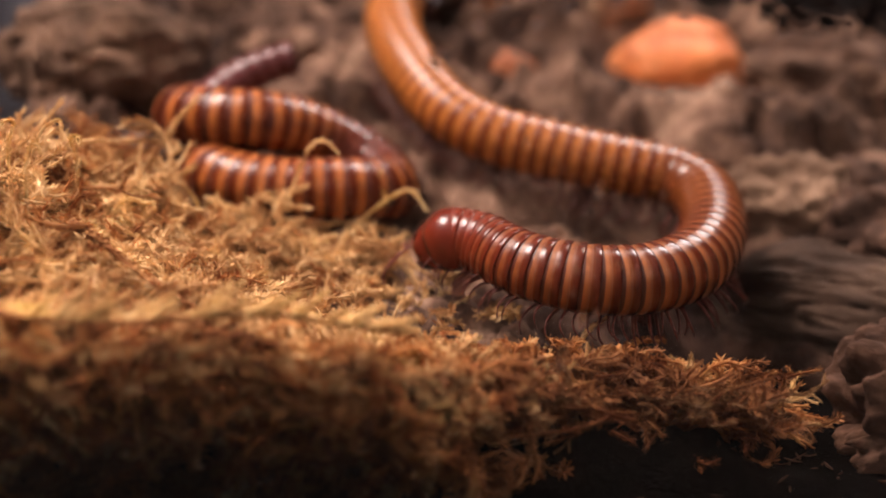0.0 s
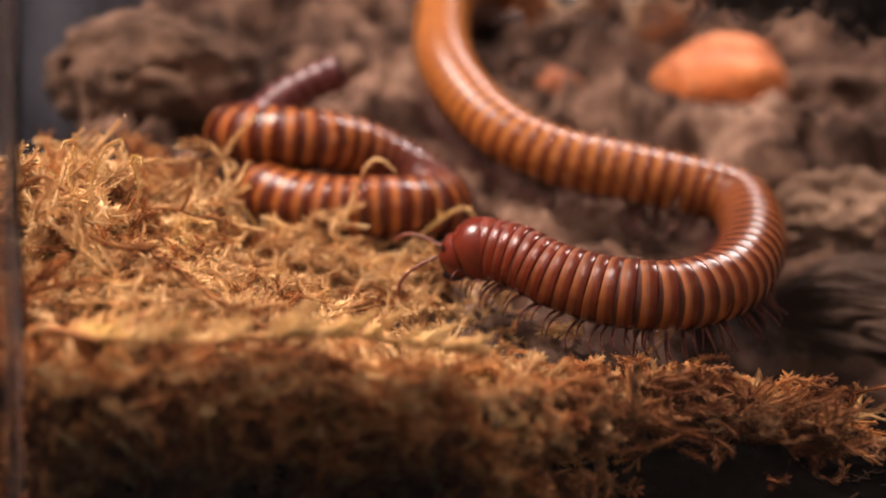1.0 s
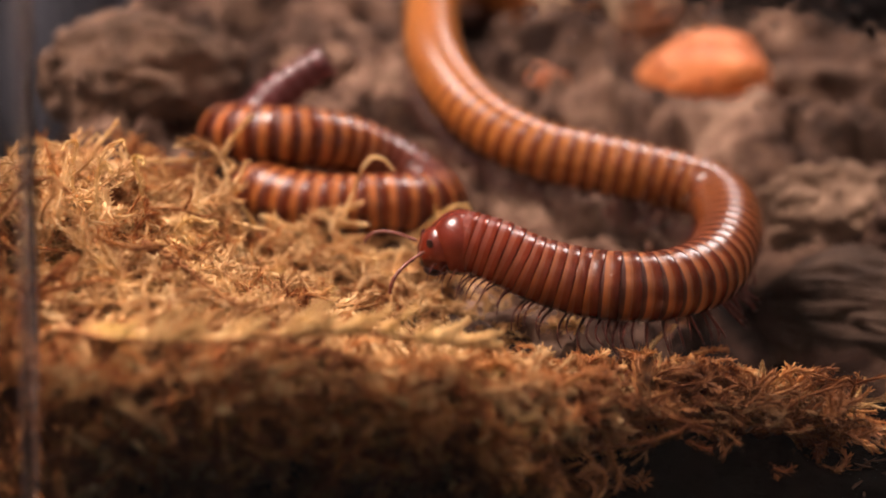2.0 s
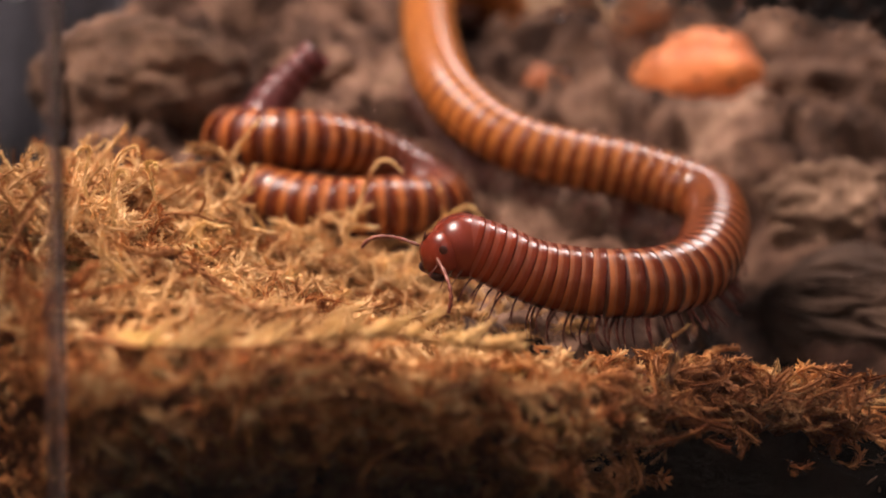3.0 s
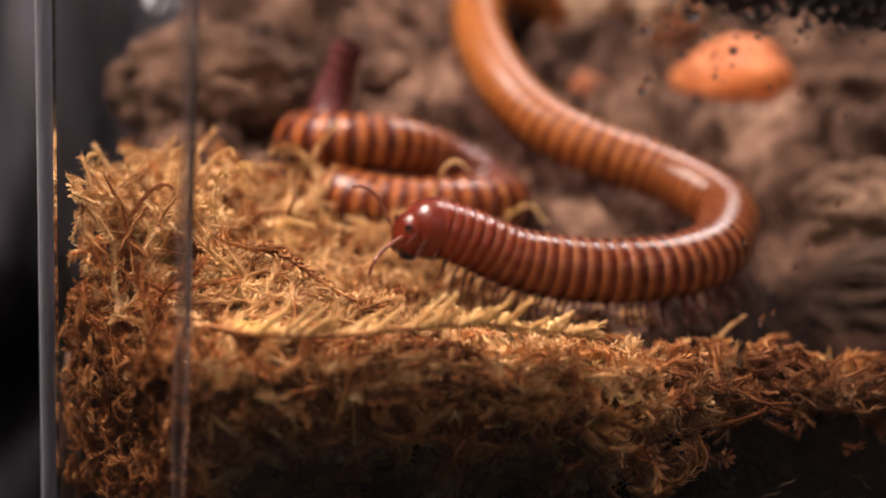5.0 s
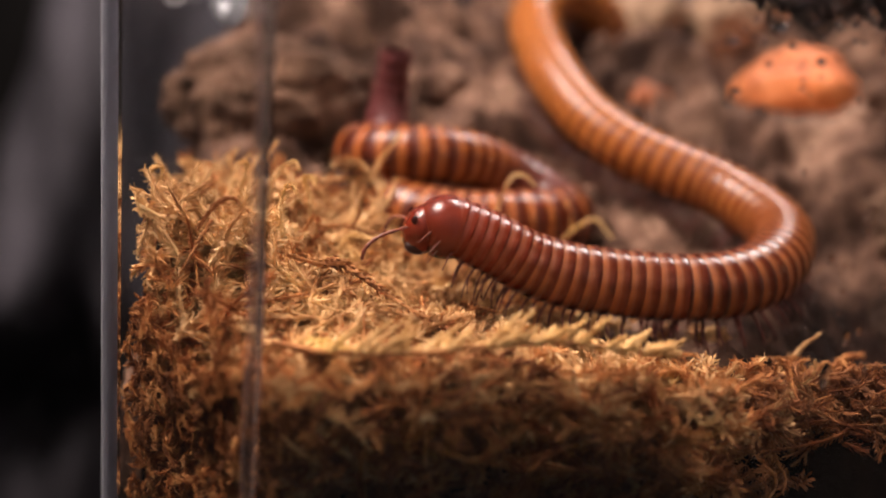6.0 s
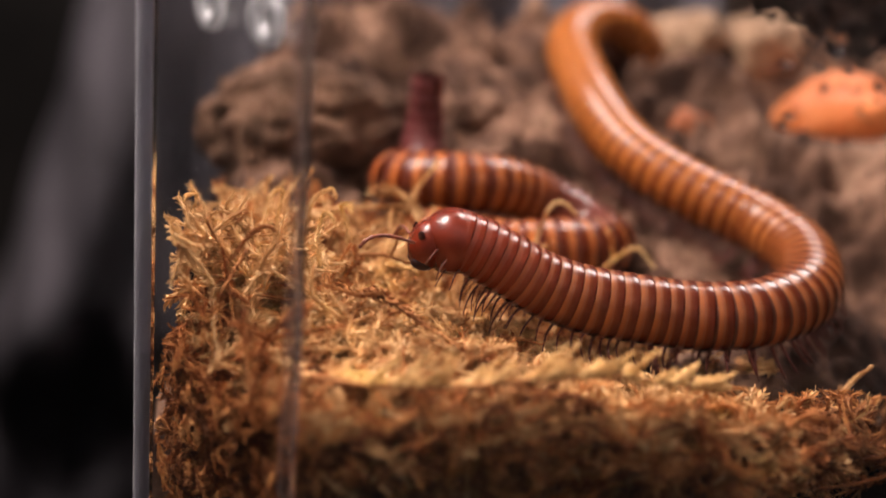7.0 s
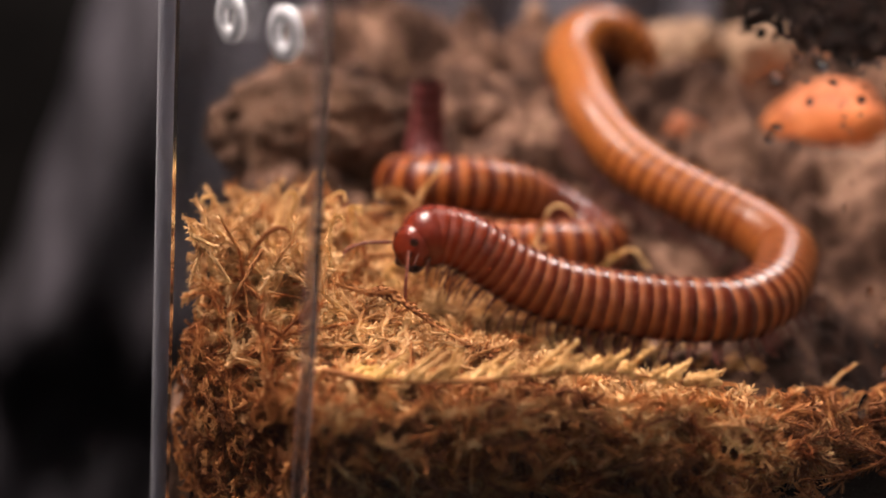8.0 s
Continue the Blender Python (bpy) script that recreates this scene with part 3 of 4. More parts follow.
SPRIGS = [
    ((-24, 27, 23), (-22, 29, 29), (-20.5, 30.5, 33), (-18.5, 31, 33.6), (-16.5, 31, 32)),
    ((-14, 33, 20), (-10, 35, 23.5), (-6, 37, 25.6), (-3, 36, 23)),
    ((-9, 35.5, 23.8), (-11, 36.5, 26.5), (-10.5, 37, 28)),
    ((-55, 10, 33), (-55, 11, 37), (-54, 12, 40.2), (-52.6, 12, 41.4)),
    ((-57, 9, 33), (-58, 10, 37.5), (-57.4, 11, 41)),
    ((-49, 11, 33), (-49.5, 12, 36.5), (-50.4, 12.6, 39.2)),
    ((-58, 8, 33), (-61, 9, 36), (-65, 9, 38.5), (-68, 8.5, 37)),
    ((-52, -1, 35), (-52.5, 0.5, 38.5), (-52, 1, 41.2)),
    ((-69, 9, 33), (-69.5, 10, 36.5), (-68.8, 11, 39.6)),
    ((18, 5, 15), (20, 6.5, 18), (22.9, 7.3, 20.5)),
    ((-37, 26, 19), (-36, 27, 23), (-38, 28, 25.5)),
    ((-46, 14, 28), (-43.5, 15.6, 30.5), (-41, 16, 30)),
]
for k, pts in enumerate(SPRIGS):
    low = 3.2 if pts[0][0] < -45 else 0.0
    pts = [(x, y, z - low) for x, y, z in pts]
    if low:
        (x, y, z), turn = pts[-1], 1 if k % 2 else -1
        pts += [(x + 1.0 * turn, y - 0.6, z + 0.4), (x + 1.5 * turn, y - 1.2, z - 0.3)]
    v, f = rope(pts, 0.8, 120, 0.24, 300 + k)
    tagged(mesh_object("moss_sprig", v, f, M_FROND if k % 3 else M_MOSS), "curled leafy dry moss shoot standing out of the bank", "moss", "moss shoots")
# bare reddish stems
ROOTS = [
    (((-46, -3, 30), (-43, -5, 29.6), (-38, -8, 27.6), (-33, -11, 26.0), (-28, -13, 24.4)), 0.85),
    (((-43.5, -4.6, 30.4), (-47, -5.4, 30.2), (-51, -5, 31)), 0.55),
    (((-62, -4, 33), (-60, -2, 35.8), (-58, 0, 36.4), (-56, 1, 34.5)), 0.45),
    (((-60, -3.5, 34.5), (-62, -7, 31), (-63.5, -9, 28)), 0.4),
    (((-48, 9, 30.5), (-44, 10.6, 30.2), (-41, 11.2, 29.2), (-39, 11.5, 29.8)), 0.3),
    (((-43.4, 10.8, 30), (-42.6, 11.2, 31.8), (-42.8, 11.5, 32.8)), 0.25),
    (((-5, -17, 19.5), (4, -15, 17.8), (13, -12, 17.2), (20, -9, 18.4)), 0.3),
]
for k, (pts, r) in enumerate(ROOTS):
    v, f = rope(pts, r * 1.5, 190, r * 0.45, 700 + k)
    tagged(mesh_object("plant_stem", v, f, M_STEM), "reddish-brown dry scaly stem lying in the moss", "stem", "dry stems")

# ---- splinters in the dark soil under the moss ----
BR = np.random.default_rng(31)
dv, df = [], []
for _ in range(120):
    x = BR.uniform(-20, 60)
    y = glass_y(x) + 1.6 + abs(BR.normal(0, 2.5)) + 12 * smooth01(0, 26, x) * BR.random()
    z = soil_height(x, y) + BR.uniform(0.0, 0.6)
    a, e, L = BR.uniform(0, 6.3), BR.normal(0, 0.5), BR.uniform(0.8, 3.2)
    d = np.array([math.cos(a), 0.35 * math.sin(a), math.sin(e)])
    c = np.array([x, y, z])
    v, f = tube([tuple((c - d * L / 2) * MM), tuple((c + BR.normal(0, 0.1, 3)) * MM), tuple((c + d * L / 2) * MM)], [q * MM * BR.uniform(0.5, 1.2) for q in (0.10, 0.2, 0.12)], 5)
    b = len(dv)
    dv.extend(v)
    df.extend([tuple(q + b for q in g) for g in f])
tagged(mesh_object("splinters", dv, df, M_SPLINTER, None, False), "pale wood splinters scattered in the dark soil", "debris", kind="stuff")

# ---- acrylic case ----
case = tagged(new("acrylic_case"), "clear acrylic display case with a slanting corner pane and vent holes", "display case")


def slab(name, a, b, thick, z0, z1, mat, label=""):
    """An upright pane from a to b (mm, plan); thickness goes outwards, to the right of a-b."""
    d = Vector((b[0] - a[0], b[1] - a[1], 0))
    L = d.length
    d.normalize()
    o = Vector((d.y, -d.x, 0))
    me = bpy.data.meshes.new(name)
    bm = bmesh.new()
    box(bm, (0, 0, z0), (L, thick, z1))
    ob_m = Matrix(((d.x, o.x, 0, a[0]), (d.y, o.y, 0, a[1]), (0, 0, 1, 0), (0, 0, 0, 1)))
    for v in bm.verts:
        v.co = (ob_m @ v.co) * MM
    if bm.calc_volume(signed=True) < 0:
        bmesh.ops.reverse_faces(bm, faces=bm.faces[:])
    bmesh.ops.bevel(bm, geom=bm.edges[:], offset=0.25 * MM, segments=1, affect="EDGES")
    ob = part(name, bm, mat, case, label, smooth=False)
    ob.visible_shadow = False
    return ob


def bent_pane(name, plan, thick, z0, z1, mat):
    """One sheet bent along upright lines; plan lists its inner face (mm), the outside is to the right."""
    P = [Vector((x, y, 0)) for x, y in plan]
    dirs = [(b - a).normalized() for a, b in zip(P, P[1:])]
    outs = [Vector((d.y, -d.x, 0)) for d in dirs]
    outer = []
    for i, p in enumerate(P):
        if i == 0 or i == len(P) - 1:
            outer.append(p + outs[min(i, len(outs) - 1)] * thick)
        else:
            a, b = outs[i - 1], outs[i]
            outer.append(p + (a + b) * (thick / (1 + a.dot(b))))
    n = len(P)
    loop = P + outer[::-1]
    verts = [(v.x * MM, v.y * MM, z * MM) for z in (z0, z1) for v in loop]
    m = 2 * n
    faces = [(i, (i + 1) % m, m + (i + 1) % m, m + i) for i in range(m)]
    for k in (0, m):
        faces += [(k + i, k + i + 1, k + m - 2 - i, k + m - 1 - i) for i in range(n - 1)]
    bm = bmesh.new()
    vs = [bm.verts.new(v) for v in verts]
    for f in faces:
        bm.faces.new([vs[i] for i in f])
    bmesh.ops.recalc_face_normals(bm, faces=bm.faces)
    if bm.calc_volume(signed=True) < 0:
        bmesh.ops.reverse_faces(bm, faces=bm.faces[:])
    ob = part(name, bm, mat, case, smooth=False)
    ob.visible_shadow = False
    return ob


bent_pane("front_pane", [(-71.6, -2.4), (-51.6, -28.2), (150, -8)], 1.4, -32, 140, M_ACRYLIC)
bv = []
for i in range(87):
    z = -32 + 2 * i
    mid, half = -52.45 + 0.22 * fbm(0, z, 3, 0.05, 3), 0.8 + 0.35 * fbm(0, z, 8, 0.08, 3)
    bv += [((mid + sx * half) * MM, (-30.0 - d) * MM, z * MM) for sx, d in ((-1, 0), (-0.4, 0.3), (0.4, 0.3), (1, 0))]
bf = [(4 * i + k, 4 * i + (k + 1) % 4, 4 * i + 4 + (k + 1) % 4, 4 * i + 4 + k) for i in range(86) for k in range(4)]
bf += [(3, 2, 1, 0), (344, 345, 346, 347)]
bend_line = tagged(mesh_object("bend_line", bv, bf, M_SEAM, case), "thin wavering brownish line along the bend")
bend_line.visible_shadow = False
slab("side_pane", (-110, 220), (-74.2, 2.0), 1.4, -32, 140, M_ACRYLIC)
slab("edge_strip", (-75.1, 0.4), (-72.2, 0.4), 2.6, -32, 140, M_EDGE, "grey sawn acrylic edge")
GB = np.random.default_rng(3)
bm = bmesh.new()
for _ in range(44):
    r = bmesh.ops.create_icosphere(bm, subdivisions=1, radius=GB.uniform(0.03, 0.10) * MM)
    bmesh.ops.translate(bm, verts=r["verts"], vec=(-75.0 * MM, -2.2 * MM, GB.uniform(-15, 70) * MM))
tagged(part("glue_bubbles", bm, M_HOLE, case, "tiny white bubbles along the glued edge"), kind="stuff")
slab("back_pane", (150, 223), (-110, 223), 3, -32, 140, M_ACRYLIC)
slab("right_pane", (153, -7), (153, 222), 3, -32, 140, M_ACRYLIC)
bm = bmesh.new()
box(bm, (-0.0525, -0.026, -0.033), (0.15, 0.22, -0.0305))
part("base_sheet", bm, M_TABLE, case, "black base sheet", smooth=False)

# vent holes drilled through the slanting part
HD = Vector((-20.2, 27.8, 0)).normalized()
HN = Vector((-HD.y, HD.x, 0))
for along, z in ((4.2, 66.3), (16.6, 66.0)):
    c = Vector((-53, -28, 0)) + HD * along
    ring_v, ring_f = [], []
    seg = 28
    for r, d in ((1.35, 1.42), (1.5, 2.3), (2.5, 2.5), (3.0, 2.2), (3.0, 1.42)):
        for q in range(seg):
            a = 2 * math.pi * q / seg
            w = c + HD * (r * math.cos(a)) + HN * d + Vector((0, 0, z + r * math.sin(a)))
            ring_v.append(w * MM)
    for row in range(5):
        for q in range(seg):
            a, b = row * seg + q, row * seg + (q + 1) % seg
            a2, b2 = ((row + 1) % 5) * seg + q, ((row + 1) % 5) * seg + (q + 1) % seg
            ring_f.append((a, b, b2, a2))
    tagged(mesh_object("vent_hole", ring_v, ring_f, M_HOLE, case), "round vent hole with ground white rim")

# damp and dirt on the inside of the front pane
DR = np.random.default_rng(23)


def pane_dots(name, dots, mat, thick):
    verts, faces = [], []
    n = Vector((-0.0985, 0.995, 0))
    d = Vector((0.995, 0.0985, 0))
    for x, z, r, stretch in dots:
        c = Vector((x, glass_y(x) + 0.02, z))
        b, rows, seg = len(verts), 4, 10
        for i in range(rows):
            e = (i / rows) * math.pi / 2
            for q in range(seg):
                a = 2 * math.pi * q / seg
                verts.append((c + d * (r * math.cos(e) * math.cos(a)) + Vector((0, 0, r * stretch * math.cos(e) * math.sin(a))) + n * (r * thick * math.sin(e))) * MM)
        verts.append((c + n * (r * thick)) * MM)
        top = len(verts) - 1
        for i in range(rows - 1):
            for q in range(seg):
                p0, p1 = b + i * seg + q, b + i * seg + (q + 1) % seg
                faces.append((p1, p0, p0 + seg, p1 + seg))
        for q in range(seg):
            faces.append((b + (rows - 1) * seg + (q + 1) % seg, b + (rows - 1) * seg + q, top))
        faces.append(tuple(b + q for q in range(seg)))
    return mesh_object(name, verts, faces, mat)


def dirt_line(x):
    """The lower edge of the dirt on the pane."""
    return 69.0 - 0.10 * x + 1.2 * fbm(x, 0, 4, 0.2, 3)


dots = []
while len(dots) < 120:
    x, z = DR.uniform(-6, 40), DR.uniform(54, 72)
    if z < dirt_line(x) - 1 - abs(DR.normal(0, 3.2)) * smooth01(22, 4, x) or z > dirt_line(x) + 2:
        continue
    dots.append((x, z, abs(DR.normal(0, 0.28)) + 0.12, DR.uniform(0.7, 1.3)))
while len(dots) < 190:
    x, z = DR.uniform(4, 24), DR.uniform(24, 60)
    dots.append((x, z, abs(DR.normal(0, 0.12)) + 0.07, DR.uniform(0.8, 1.8)))
dots += [(-2.0, 59.8, 0.8, 0.6), (-2.6, 58.6, 0.6, 1.2), (-3.1, 65.4, 0.9, 0.8), (1.9, 67.2, 1.0, 0.8), (12.3, 40.9, 0.45, 1.3), (14.3, 26.2, 0.7, 2.6), (16.0, 31.0, 0.5, 2.2), (15.9, 44.2, 0.4, 1.0)]
tagged(pane_dots("water_drops", dots, M_WATER, 0.32), "clear beads of water on the inside of the pane", "water drops", kind="stuff")
crumbs = []
while len(crumbs) < 1500:
    x, z = DR.uniform(-8, 62), DR.uniform(56, 76)
    if z < dirt_line(x) + abs(DR.normal(0, 0.8)):
        continue
    crumbs.append((x, z, DR.uniform(0.2, 0.7), DR.uniform(0.6, 1.4)))
tagged(pane_dots("soil_crumbs", crumbs, M_CRUMB, 0.8), "dark damp soil crumbs stuck inside the pane", "soil", kind="stuff")

# ---- the hall round the case ----
table = tagged(new("table"), "dark matt display table under the case", "table")
table.location = (0.15, 0.0, -0.78)
bm = bmesh.new()
box(bm, (-0.235, -0.42, 0.72), (0.40, 0.27, 0.747))
bmesh.ops.bevel(bm, geom=bm.edges[:], offset=0.003, segments=2, affect="EDGES")
part("tabletop", bm, M_TABLE, table, smooth=False)
for lx, ly in ((-0.19, -0.37), (0.35, -0.37), (-0.19, 0.22), (0.35, 0.22)):
    bm = bmesh.new()
    box(bm, (lx - 0.02, ly - 0.02, 0.0), (lx + 0.02, ly + 0.02, 0.72))
    bmesh.ops.bevel(bm, geom=bm.edges[:], offset=0.003, segments=1, affect="EDGES")
    part("leg", bm, M_TABLE, table, smooth=False)

# ---- millipedes ----
PITCH, R = 2.6, 5.0


def ring_mesh(name, r, pitch, mat):
    prof = [(0.98, 0.90), (0.66, 0.945), (0.46, 0.956), (0.30, 0.961), (0.12, 0.970), (0.0, 0.980), (-0.14, 0.991), (-0.28, 0.998), (-0.40, 1.0), (-0.48, 0.994), (-0.525, 0.978), (-0.54, 0.945), (-0.45, 0.88)]
    seg = 40
    verts, faces = [], []
    for px, pr in prof:
        for k in range(seg):
            a = 2 * math.pi * k / seg
            y, z = math.cos(a) * pr * r, math.sin(a) * pr * r
            if z < -0.55 * r:
                z = -0.55 * r + (z + 0.55 * r) * 0.72
            verts.append((px * pitch * MM, y * MM, z * MM))
    for i in range(len(prof) - 1):
        for k in range(seg):
            a, b = i * seg + k, i * seg + (k + 1) % seg
            faces.append((b, a, a + seg, b + seg))
    me = bpy.data.meshes.new(name)
    me.from_pydata(verts, [], faces)
    me.polygons.foreach_set("use_smooth", [True] * len(me.polygons))
    me.materials.append(mat)
    return me


def stations(line, steps):
    """Points at the given lengths along a line."""
    ds = np.r_[0, np.cumsum(np.linalg.norm(np.diff(line, axis=0), axis=1))]
    pts = np.stack([np.interp(steps, ds, line[:, k]) for k in range(3)], 1)
    over = np.maximum(0, steps - ds[-1])[:, None]
    return pts + over * (line[-1] - line[-4]) / np.linalg.norm(line[-1] - line[-4])


def body_pose(p, ahead, lift=(0, 0, 1)):
    x = Vector(ahead).normalized()
    z = Vector(lift)
    z = (z - x * z.dot(x)).normalized()
    y = z.cross(x)
    return Matrix(((x.x, y.x, z.x, p[0]), (x.y, y.y, z.y, p[1]), (x.z, y.z, z.z, p[2]), (0, 0, 0, 1)))


# the midline of the crawling animal, head first, at seven moments (mm)
HOOK = [(-12.5, 97, 45.5), (-10, 106, 48.5), (-4, 111, 49.5), (2, 113, 46), (5, 114, 40), (7, 115, 33), (9, 117, 26)]
SPINES = {
    0.0: [(0.3, 18.3, 25.5), (5.1, 16.6, 25.3), (10.5, 11.9, 24.7), (16.6, 9.5, 24.4), (22.6, 9.2, 24.4), (28.9, 11.6, 24.7), (35.0, 17.8, 25.4), (38.7, 27.9, 26.6), (39.2, 39.4, 28.0), (35.7, 45.2, 28.8), (29.5, 46.7, 29.4), (21.5, 48.0, 29.9), (13.4, 49.8, 30.6), (5.1, 52.0, 31.5), (-2.1, 57.4, 33.7), (-9.0, 68.6, 38.1), (-12.8, 82.0, 42.1)],
    1.5: [(-6.1, 14.8, 27.8), (-0.2, 13.2, 26.8), (4.5, 11.8, 25.3), (10.6, 10.4, 24.3), (16.5, 9.0, 24.4), (22.8, 10.5, 24.6), (29.8, 16.7, 25.3), (34.8, 29.4, 26.8), (35.5, 41.7, 28.3), (31.7, 45.5, 28.9), (25.1, 47.1, 29.6), (16.6, 48.9, 30.3), (7.8, 50.7, 31.0), (-0.4, 55.6, 32.9), (-6.8, 63.7, 36.2), (-11.4, 75.5, 40.7)],
    3.5: [(-11.1, 8.5, 29.6), (-5.6, 9.0, 27.4), (-0.8, 9.5, 25.5), (4.8, 10.0, 24.5), (11.0, 10.0, 24.5), (17.6, 12.1, 24.7), (23.9, 17.8, 25.4), (29.1, 29.9, 26.9), (29.9, 39.7, 28.1), (25.7, 43.6, 28.6), (18.5, 47.4, 29.7), (9.2, 49.7, 30.6), (0.7, 52.8, 31.9), (-6.2, 60.0, 34.7), (-10.7, 70.4, 38.9)],
    5.5: [(-28.0, 7.9, 31.4), (-20.6, 8.4, 28.8), (-15.5, 8.9, 26.5), (-8.9, 9.4, 25.1), (-2.2, 9.9, 24.5), (4.4, 10.5, 24.6), (11.5, 12.7, 24.8), (18.6, 18.3, 25.5), (24.2, 31.0, 27.0), (23.2, 38.2, 27.9), (19.8, 44.3, 28.7), (14.5, 48.5, 30.1), (7.1, 52.1, 31.6), (-0.7, 57.4, 33.6), (-6.8, 65.7, 37.0), (-11.2, 78.9, 41.4)],
    6.5: [(-33.9, 7.7, 34.0), (-26.3, 8.2, 30.4), (-21.4, 8.7, 27.8), (-15.8, 9.2, 26.0), (-9.4, 9.7, 25.1), (-3.0, 10.2, 24.5), (3.4, 10.4, 24.5), (10.2, 13.1, 24.9), (17.0, 19.4, 25.6), (19.8, 26.5, 26.4), (19.8, 33.2, 27.2), (17.8, 38.7, 28.0), (14.4, 45.2, 28.8), (8.1, 49.5, 30.5), (0.9, 54.8, 32.7), (-5.7, 62.9, 35.8), (-10.1, 74.4, 40.4)],
    8.0: [(-39.5, 9.0, 34.5), (-35.0, 9.5, 33.5), (-30.8, 10.0, 31.1), (-25.7, 10.5, 28.4), (-19.0, 11.0, 26.2), (-12.3, 11.5, 25.3), (-5.6, 12.0, 24.7), (1.0, 12.1, 24.8), (7.1, 14.0, 25.0), (13.8, 21.6, 25.9), (18.1, 33.3, 27.3), (17.5, 38.6, 27.9), (14.9, 44.2, 28.7), (10.7, 47.6, 29.8), (4.9, 51.6, 31.4), (-1.4, 56.7, 33.4), (-6.3, 63.4, 36.0), (-10.2, 73.0, 40.0), (-11.6, 88.4, 43.5)],
}
COUNT = 80
MOMENTS = sorted(SPINES)
GAPS = [1.5 + 0.65 * smooth01(3, 14, k) + 0.4 * smooth01(16, 30, k) for k in range(COUNT + 1)]
STEPS = np.r_[0, np.cumsum(GAPS)[:-1]]
SHAPES = np.array([stations(catmull(SPINES[t] + HOOK), STEPS) for t in MOMENTS])


def spine_at(t):
    """Ring places at a time: a smooth line in time through the given moments."""
    i = max(0, min(len(MOMENTS) - 2, sum(1 for m in MOMENTS if m <= t) - 1))
    a, b = MOMENTS[i], MOMENTS[i + 1]

    def slope(k):
        lo, hi = max(0, k - 1), min(len(MOMENTS) - 1, k + 1)
        return (SHAPES[hi] - SHAPES[lo]) / (MOMENTS[hi] - MOMENTS[lo])

    u = (t - a) / (b - a)
    h = b - a
    return (2 * u ** 3 - 3 * u * u + 1) * SHAPES[i] + (u ** 3 - 2 * u * u + u) * h * slope(i) + (3 * u * u - 2 * u ** 3) * SHAPES[i + 1] + (u ** 3 - u * u) * h * slope(i + 1)


ROW_TIMES = [0.25 * k for k in range(33)]
BASE = Vector((0.010, 0.030, 0.018))


def leg_mesh(side, phase):
    swing = 0.9 * math.sin(phase)
    lift = 0.9 * max(0.0, math.cos(phase))
    pts, rad = [], []
    for k in range(8):
        u = k / 7
        pts.append(((swing * 1.6 * u + 1.3 * math.sin(2.9 * u)) * MM, side * (1.5 + 3.6 * math.sin(1.8 * u) - 0.2 * u) * MM, (-4.0 - 4.5 * u ** 1.3 + lift * u) * MM))
        rad.append((0.27 - 0.19 * u + (0.04 if k % 2 else 0)) * MM)
    v, f = tube(pts, rad, 6)
    me = bpy.data.meshes.new("leg")
    me.from_pydata([tuple(q) for q in v], [], f)
    me.polygons.foreach_set("use_smooth", [True] * len(me.polygons))
    me.materials.append(M_LEG)
    return me


crawler = tagged(new("millipede"), "glossy orange and maroon banded millipede crawling off bark onto moss", "millipede")
crawler.location = BASE
RING = ring_mesh("ring", R, PITCH, M_RING)
LEGS = {s: leg_mesh(s, 0.0) for s in (1, -1)}
rings, legs = [], []
for k in range(1, COUNT):
    ob = new("ring", RING)
    ob.parent = crawler
    red = max(0.0, 1.0 - k / 13.0)
    girth = 0.86 + 0.05 * smooth01(1, 4, k) + 0.09 * smooth01(4, 14, k)
    ob.scale = (0.5 * (GAPS[k - 1] + GAPS[k]) / 2.55, girth, girth)
    ob.color = (0.92 * smooth01(0, 1, red) + 0.04, 0.95 * smooth01(22, 50, k), 0, 1)
    rings.append((k, ob))
    for off in (0.25, -0.3):
        for s in (1, -1):
            lg = new("leg", LEGS[s])
            lg.parent = ob
            lg.location = (off * PITCH * MM, 0, 0)
            size = random.uniform(0.85, 1.12)
            lg.scale = (1, size, 1 + 0.5 * (size - 1))
            legs.append((k, off, s, lg))


def ellipsoid(bm, centre, radii, seg=24, rot=None):
    r = bmesh.ops.create_uvsphere(bm, u_segments=seg, v_segments=seg // 2, radius=1.0)
    m = Matrix.Translation(Vector(centre) * MM) @ (rot or Matrix()) @ Matrix.Diagonal((radii[0] * MM, radii[1] * MM, radii[2] * MM, 1))
    bmesh.ops.transform(bm, matrix=m, verts=r["verts"])
    return r["verts"]


bm = bmesh.new()
ellipsoid(bm, (2.7, 0, -1.8), (2.6, 3.25, 3.5), 36, Matrix.Rotation(radians(-6), 4, "Y"))
for v in bm.verts:
    # the face is flatter, the brow fuller, the mouth narrow
    if v.co.x > 4.7 * MM:
        v.co.x = 4.7 * MM + (v.co.x - 4.7 * MM) * 0.8
    if v.co.z < -2.5 * MM:
        v.co.y *= 0.85
        v.co.x -= 0.25 * (-2.5 * MM - v.co.z)
head = part("head", bm, M_HEAD, crawler, "smooth red-brown head")
bm = bmesh.new()
ellipsoid(bm, (-0.5, 0, -0.4), (4.4, 4.5, 4.45), 48)
for v in bm.verts:
    # the shield is cut back below, and ends in a straight rim
    if v.co.z < 0 and v.co.x > 0:
        v.co.x *= 1 - 0.65 * min(1.0, -v.co.z / (4.7 * MM))
    if v.co.x < -3.0 * MM:
        v.co.x = -3.0 * MM + (v.co.x + 3.0 * MM) * 0.2
